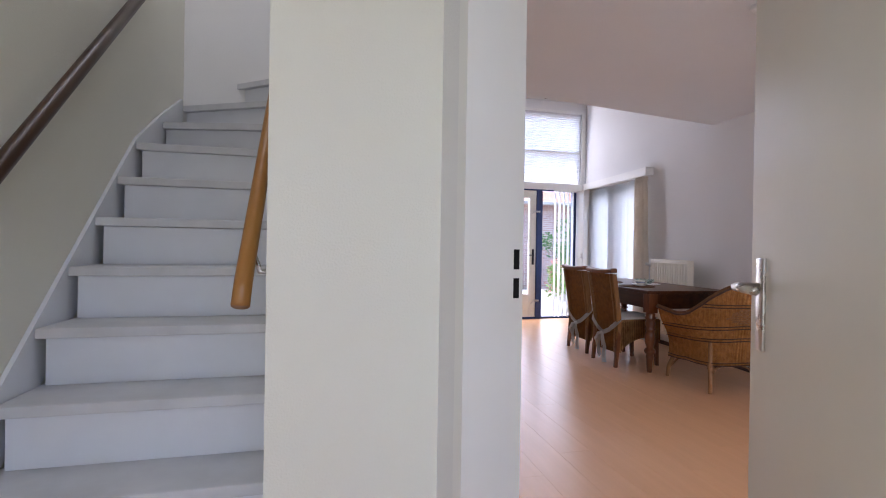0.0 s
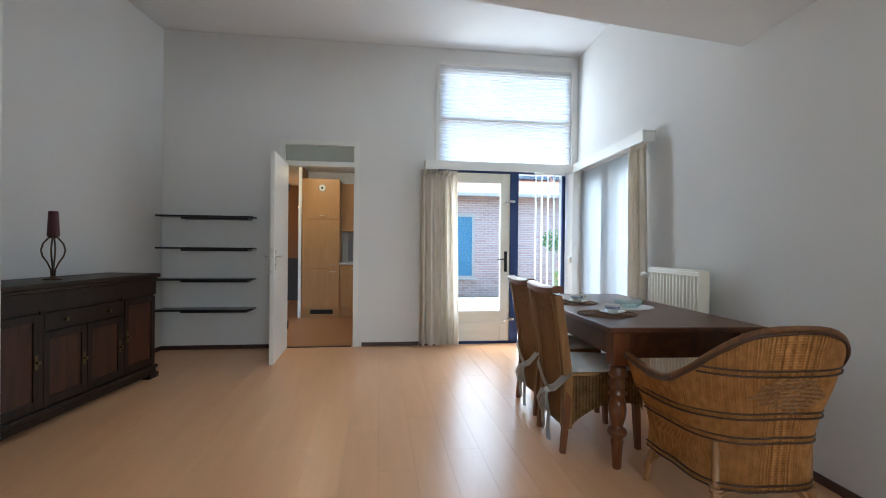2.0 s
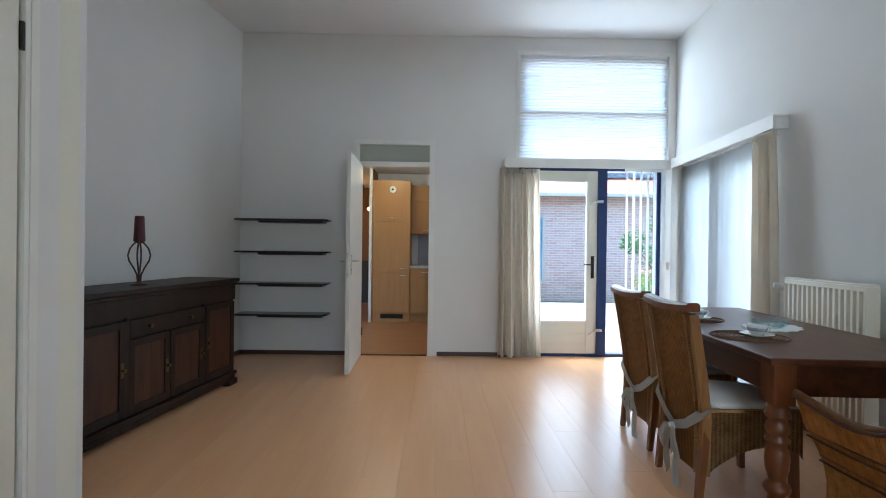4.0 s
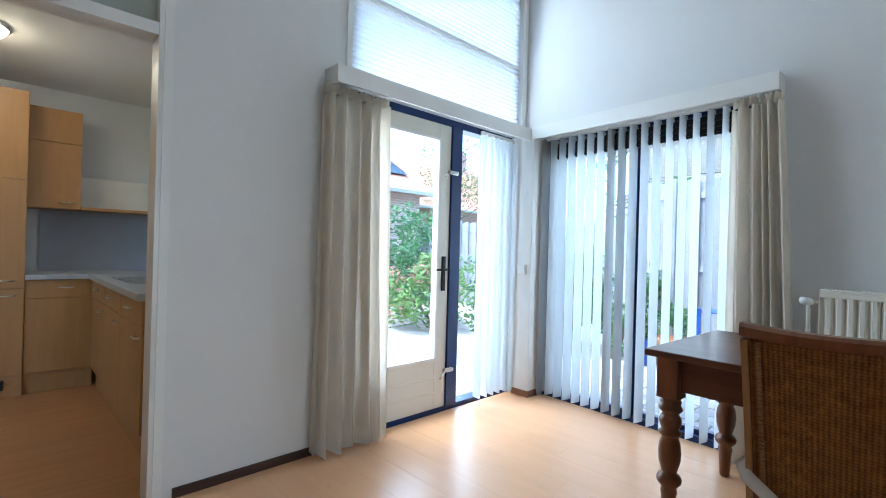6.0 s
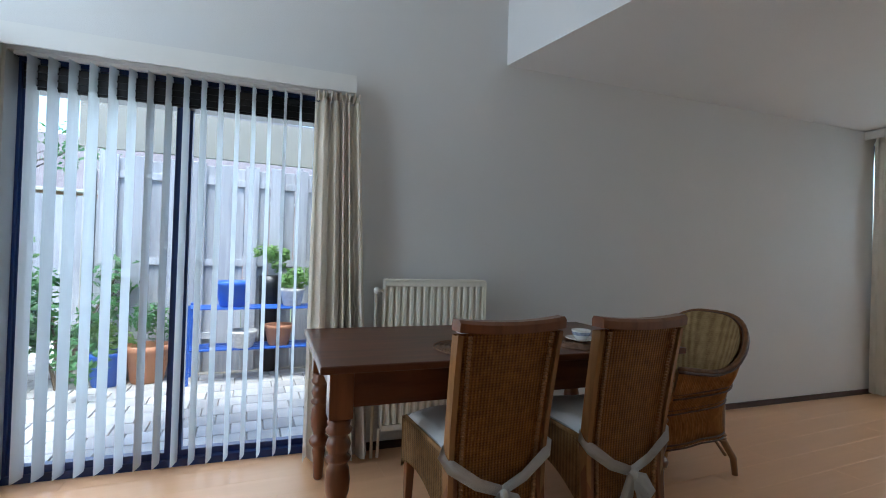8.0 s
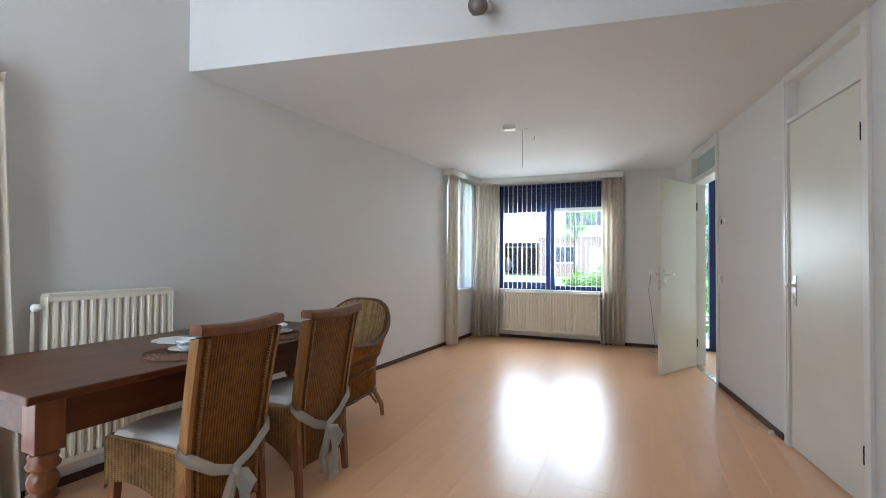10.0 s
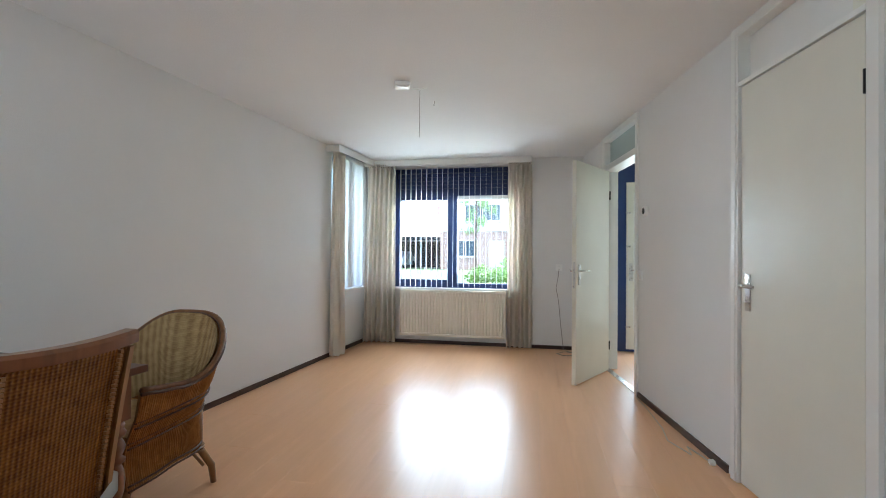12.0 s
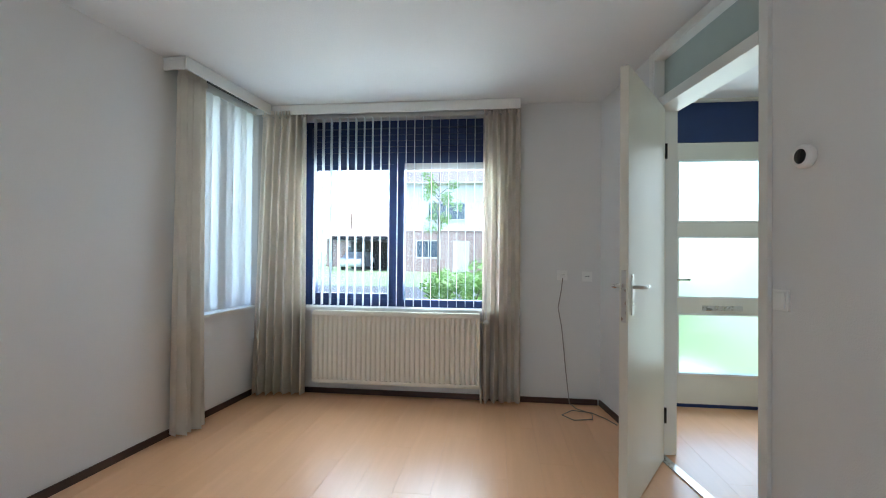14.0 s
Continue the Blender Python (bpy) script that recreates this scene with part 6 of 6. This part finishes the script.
def house(m, w, d, eave, ridge, wall_mat, roof_mat, label, windows, upper=None, solar=False):
    t = thing("house", m, label, "house")
    split = upper or eave
    part("wall", rbox(0, w, 0, d, -0.14, split, 0.01, 1), wall_mat, t)
    if upper:
        part("upper_wall", rbox(-0.01, w + 0.01, -0.06, d + 0.01, split + 0.002, eave, 0.01, 1), RENDER, t, "white boarded upper wall")
    bm = bmesh.new()
    a = [bm.verts.new(c) for c in ((-0.3, -0.4, eave), (w + 0.3, -0.4, eave), (w + 0.3, d / 2, ridge), (-0.3, d / 2, ridge), (w + 0.3, d + 0.4, eave), (-0.3, d + 0.4, eave))]
    bm.faces.new((a[0], a[1], a[2], a[3]))
    bm.faces.new((a[3], a[2], a[4], a[5]))
    bm.faces.new((a[0], a[3], a[5]))
    bm.faces.new((a[1], a[4], a[2]))
    bm.faces.new((a[0], a[5], a[4], a[1]))
    roof = part("roof", bm, roof_mat, t)
    part("gutter", rbox(-0.3, w + 0.3, -0.46, -0.36, eave - 0.06, eave + 0.04, 0.02), FASC, t)
    bm = rbox(w * 0.7, w * 0.7 + 0.6, d / 2 - 0.3, d / 2 + 0.3, ridge - 0.4, ridge + 0.9, 0.02, 1)
    part("chimney", bm, BRICK, roof)
    if solar:
        sl = (ridge - eave) / (d / 2 + 0.4)
        for i in range(6):
            bm = bmesh.new()
            x0 = w * 0.45 + i * 1.05
            v = [bm.verts.new(c) for c in ((x0, 0.4, eave + 0.8 * sl + 0.06), (x0 + 1.0, 0.4, eave + 0.8 * sl + 0.06), (x0 + 1.0, 1.9, eave + 2.3 * sl + 0.06), (x0, 1.9, eave + 2.3 * sl + 0.06))]
            bm.faces.new(v)
            bmesh.ops.solidify(bm, geom=list(bm.faces), thickness=0.04)
            part("solar_panel", bm, DGLASS, roof, "dark solar panel")
    for x0, x1, z0, z1, mm in windows:
        house_window(t, x0, x1, z0, z1, -0.002 - (0.062 if upper and z0 > split else 0), mm)
    return t


hb = house(pose(-3.0, 13.2, 0), 11.5, 5.0, 2.55, 4.3, PALEB, TILE, "low red-brick house with tiled roof across the garden", [(5.85, 7.05, 0.35, 2.05, BLUEC), (2.0, 3.4, 0.9, 2.0, None)], solar=True)
house(pose(8.6, 17.0, 0), 12, 7, 2.7, 5.2, BRICK, TILE, "brick house with orange tiled roof beyond the gardens", [(2, 3.5, 0.9, 2.1, None)])
house(pose(18.5, 12.5, 0, 0, 0, -90), 14, 7, 2.8, 5.2, BRICK, DTILE, "brick house with dark tiled roof beyond the fence", [(2, 3.5, 0.9, 2.1, None), (6, 7.5, 0.9, 2.1, None)])

slab("road", -80, 80, -15.5, -10.5, -0.139, -0.125, mat("asphalt", (0.055, 0.055, 0.058), 0.9, 0, 3, 0.15, 0.5, 90), "grey asphalt street before the houses", "road")
slab("pavement_front", -0.9, 0.6, -10.4, -1.4, -0.139, -0.10, PAVER, "paved path to the front door", "pavement")
slab("pavement_street", -80, 80, -10.4, -9.0, -0.139, -0.11, PAVER, "paved footway along the street", "pavement")
hs = [(1.15, 3.0, 0.9, 2.2, None), (3.9, 5.1, -0.05, 2.15, FASC), (6.4, 8.2, 0.9, 2.2, None), (9.6, 11.0, 0.9, 2.2, None), (2.0, 4.8, 3.7, 5.0, None), (6.4, 8.2, 3.7, 5.0, None), (9.6, 11.0, 3.7, 5.0, None)]
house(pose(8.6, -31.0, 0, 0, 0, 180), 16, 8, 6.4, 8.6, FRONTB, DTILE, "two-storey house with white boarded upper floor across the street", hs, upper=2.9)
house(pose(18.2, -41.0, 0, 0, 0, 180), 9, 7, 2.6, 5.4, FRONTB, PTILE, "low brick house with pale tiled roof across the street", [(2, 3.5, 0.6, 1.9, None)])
house(pose(21.5, -13.0, 0, 0, 0, 100), 12, 8, 5.0, 7.6, RENDER, DTILE, "white rendered terrace house at the side of the street", [(2, 3.5, 0.6, 1.9, None), (6, 7.5, 0.6, 1.9, None), (2, 3.5, 3.3, 4.5, None)])
house(pose(-14, -20.0, 0, 0, 0, 180), 14, 8, 5.0, 7.8, BRICK, TILE, "two-storey brick house across the street", hs[:4], upper=2.7)
cpt = thing("carport", pose(8.75, -31.2, 0), "flat dark carport beside the house across the street", "carport")
part("roof", rbox(0, 5.4, -5, 0, 2.2, 2.5, 0.02), DARKM, cpt)
part("back_wall", rbox(0, 5.4, -5.2, -5.02, -0.14, 2.2, 0.01), mat("dark_boards", (0.07, 0.06, 0.055), 0.8, 0, 5, 0.2), cpt)
for x in (0.05, 2.65, 5.25):
    part("post", rbox(x, x + 0.1, -0.15, -0.05, -0.14, 2.2, 0.01), DARKM, cpt)
car = thing("parked_car", pose(12.6, -33.4, -0.14, 0, 0, 90), "silver-grey car parked under the carport", "car")
CARP = mat("silver_car_paint", (0.45, 0.46, 0.48), 0.3, 0.5, 3, 0.03)
bm = bmesh.new()
prof2 = [(-2.0, 0.3), (-2.05, 0.75), (-1.9, 0.95), (-1.2, 1.0), (-0.7, 1.42), (0.7, 1.45), (1.4, 1.0), (2.0, 0.9), (2.1, 0.5), (2.05, 0.3)]
fa, fb = [bm.verts.new((x, -0.82, z)) for x, z in prof2], [bm.verts.new((x, 0.82, z)) for x, z in prof2]
bm.faces.new(fa)
bm.faces.new(fb[::-1])
for i in range(len(prof2)):
    j = (i + 1) % len(prof2)
    bm.faces.new((fa[i], fb[i], fb[j], fa[j]))
bevelled(bm, 0.06, 3)
part("body", bm, CARP, car, "", True)
part("windscreen", rbox(-1.12, -0.74, -0.7, 0.7, 1.04, 1.36, 0.02), DGLASS, car).matrix_basis = pose(-0.035, 0, 0.03)
for x in (-1.3, 1.3):
    for y in (-0.8, 0.8):
        bm = bmesh.new()
        tube(bm, [(x, y - 0.1, 0.31), (x, y + 0.1, 0.31)], 0.31, 18)
        part("wheel", bm, DARKP, car, "dark tyre")
for y in (-0.6, 0.6):
    part("headlight", rbox(-2.08, -1.98, y - 0.15, y + 0.15, 0.65, 0.8, 0.03), PLASTIC, car, "clear headlight")


def tree(x, y, h, crown, seed, material, label):
    t = thing("tree", pose(x, y, -0.14), label, "tree")
    rnd = random.Random(seed)
    bm = bmesh.new()
    tube(bm, [(0, 0, 0), (0.02, 0.01, h * 0.35), (-0.02, 0.02, h * 0.7), (0.0, 0, h * 0.95)], [0.07, 0.055, 0.035, 0.01], 8)
    tips = []
    for i in range(16):
        a, z = rnd.uniform(0, 6.28), rnd.uniform(0.42, 0.9) * h
        r = crown * rnd.uniform(0.4, 1.0) * (1.1 - abs(z / h - 0.62))
        e = (r * math.cos(a), r * math.sin(a), z + r * 0.5)
        tube(bm, [(0, 0, z - 0.1), (e[0] * 0.5, e[1] * 0.5, z + r * 0.2), e], [0.022, 0.014, 0.004], 5)
        tips.append((*e, crown * 0.3))
    part("trunk", bm, BARK, t)
    part("crown", foliage(tips, 90, 0.06, seed), material, t)


tree(3.83, -16.0, 4.9, 0.85, 41, LEAF_B, "young street tree with a light green crown")
tree(12.0, 15.5, 5.5, 1.8, 42, LEAF_A, "tree behind the garden houses")
tree(11.5, 9.5, 4.6, 1.6, 43, LEAF_A, "green tree beyond the fence")
tree(26.0, -40.0, 9.0, 4.0, 44, LEAF_A, "tall tree behind the houses")
tree(16.0, -42.0, 9.5, 4.5, 45, LEAF_A, "tall tree behind the houses")

# ---- laminate boards ----
boards = 0
pmesh = None
BWID, BLEN = 0.1935, 1.286
for i in range(29):
    x = -1.35 + BWID * (i + 0.5)
    off = (i * 0.417) % 1.0 * BLEN
    y = -1.25 - off
    while y < NY + 0.02:
        y0, y1 = max(y, -1.25), min(y + BLEN, NY + (0.03 if x > 1.9 else 0.02))
        if y1 - y0 > 0.05 and x < ex((y0 + y1) / 2) + 0.14 and not (x < -1.05 and y1 < 3.3):
            full = abs(y1 - y0 - BLEN) < 1e-6
            if full and pmesh is not None:
                ob = new("board", pmesh)
                ob.parent = floor
            else:
                g = 0.0002
                hb_ = BLEN / 2 if full else (y1 - y0) / 2
                ob = part("board", rbox(-BWID / 2 + g, BWID / 2 - g, -hb_ + g, hb_ - g, -0.0078, 0.0, 0.0005, 1), FLOORM, floor)
                if full:
                    pmesh = ob.data
            ob.matrix_basis = pose(x, (y0 + y1) / 2, 0)
            boards += 1
        y += BLEN
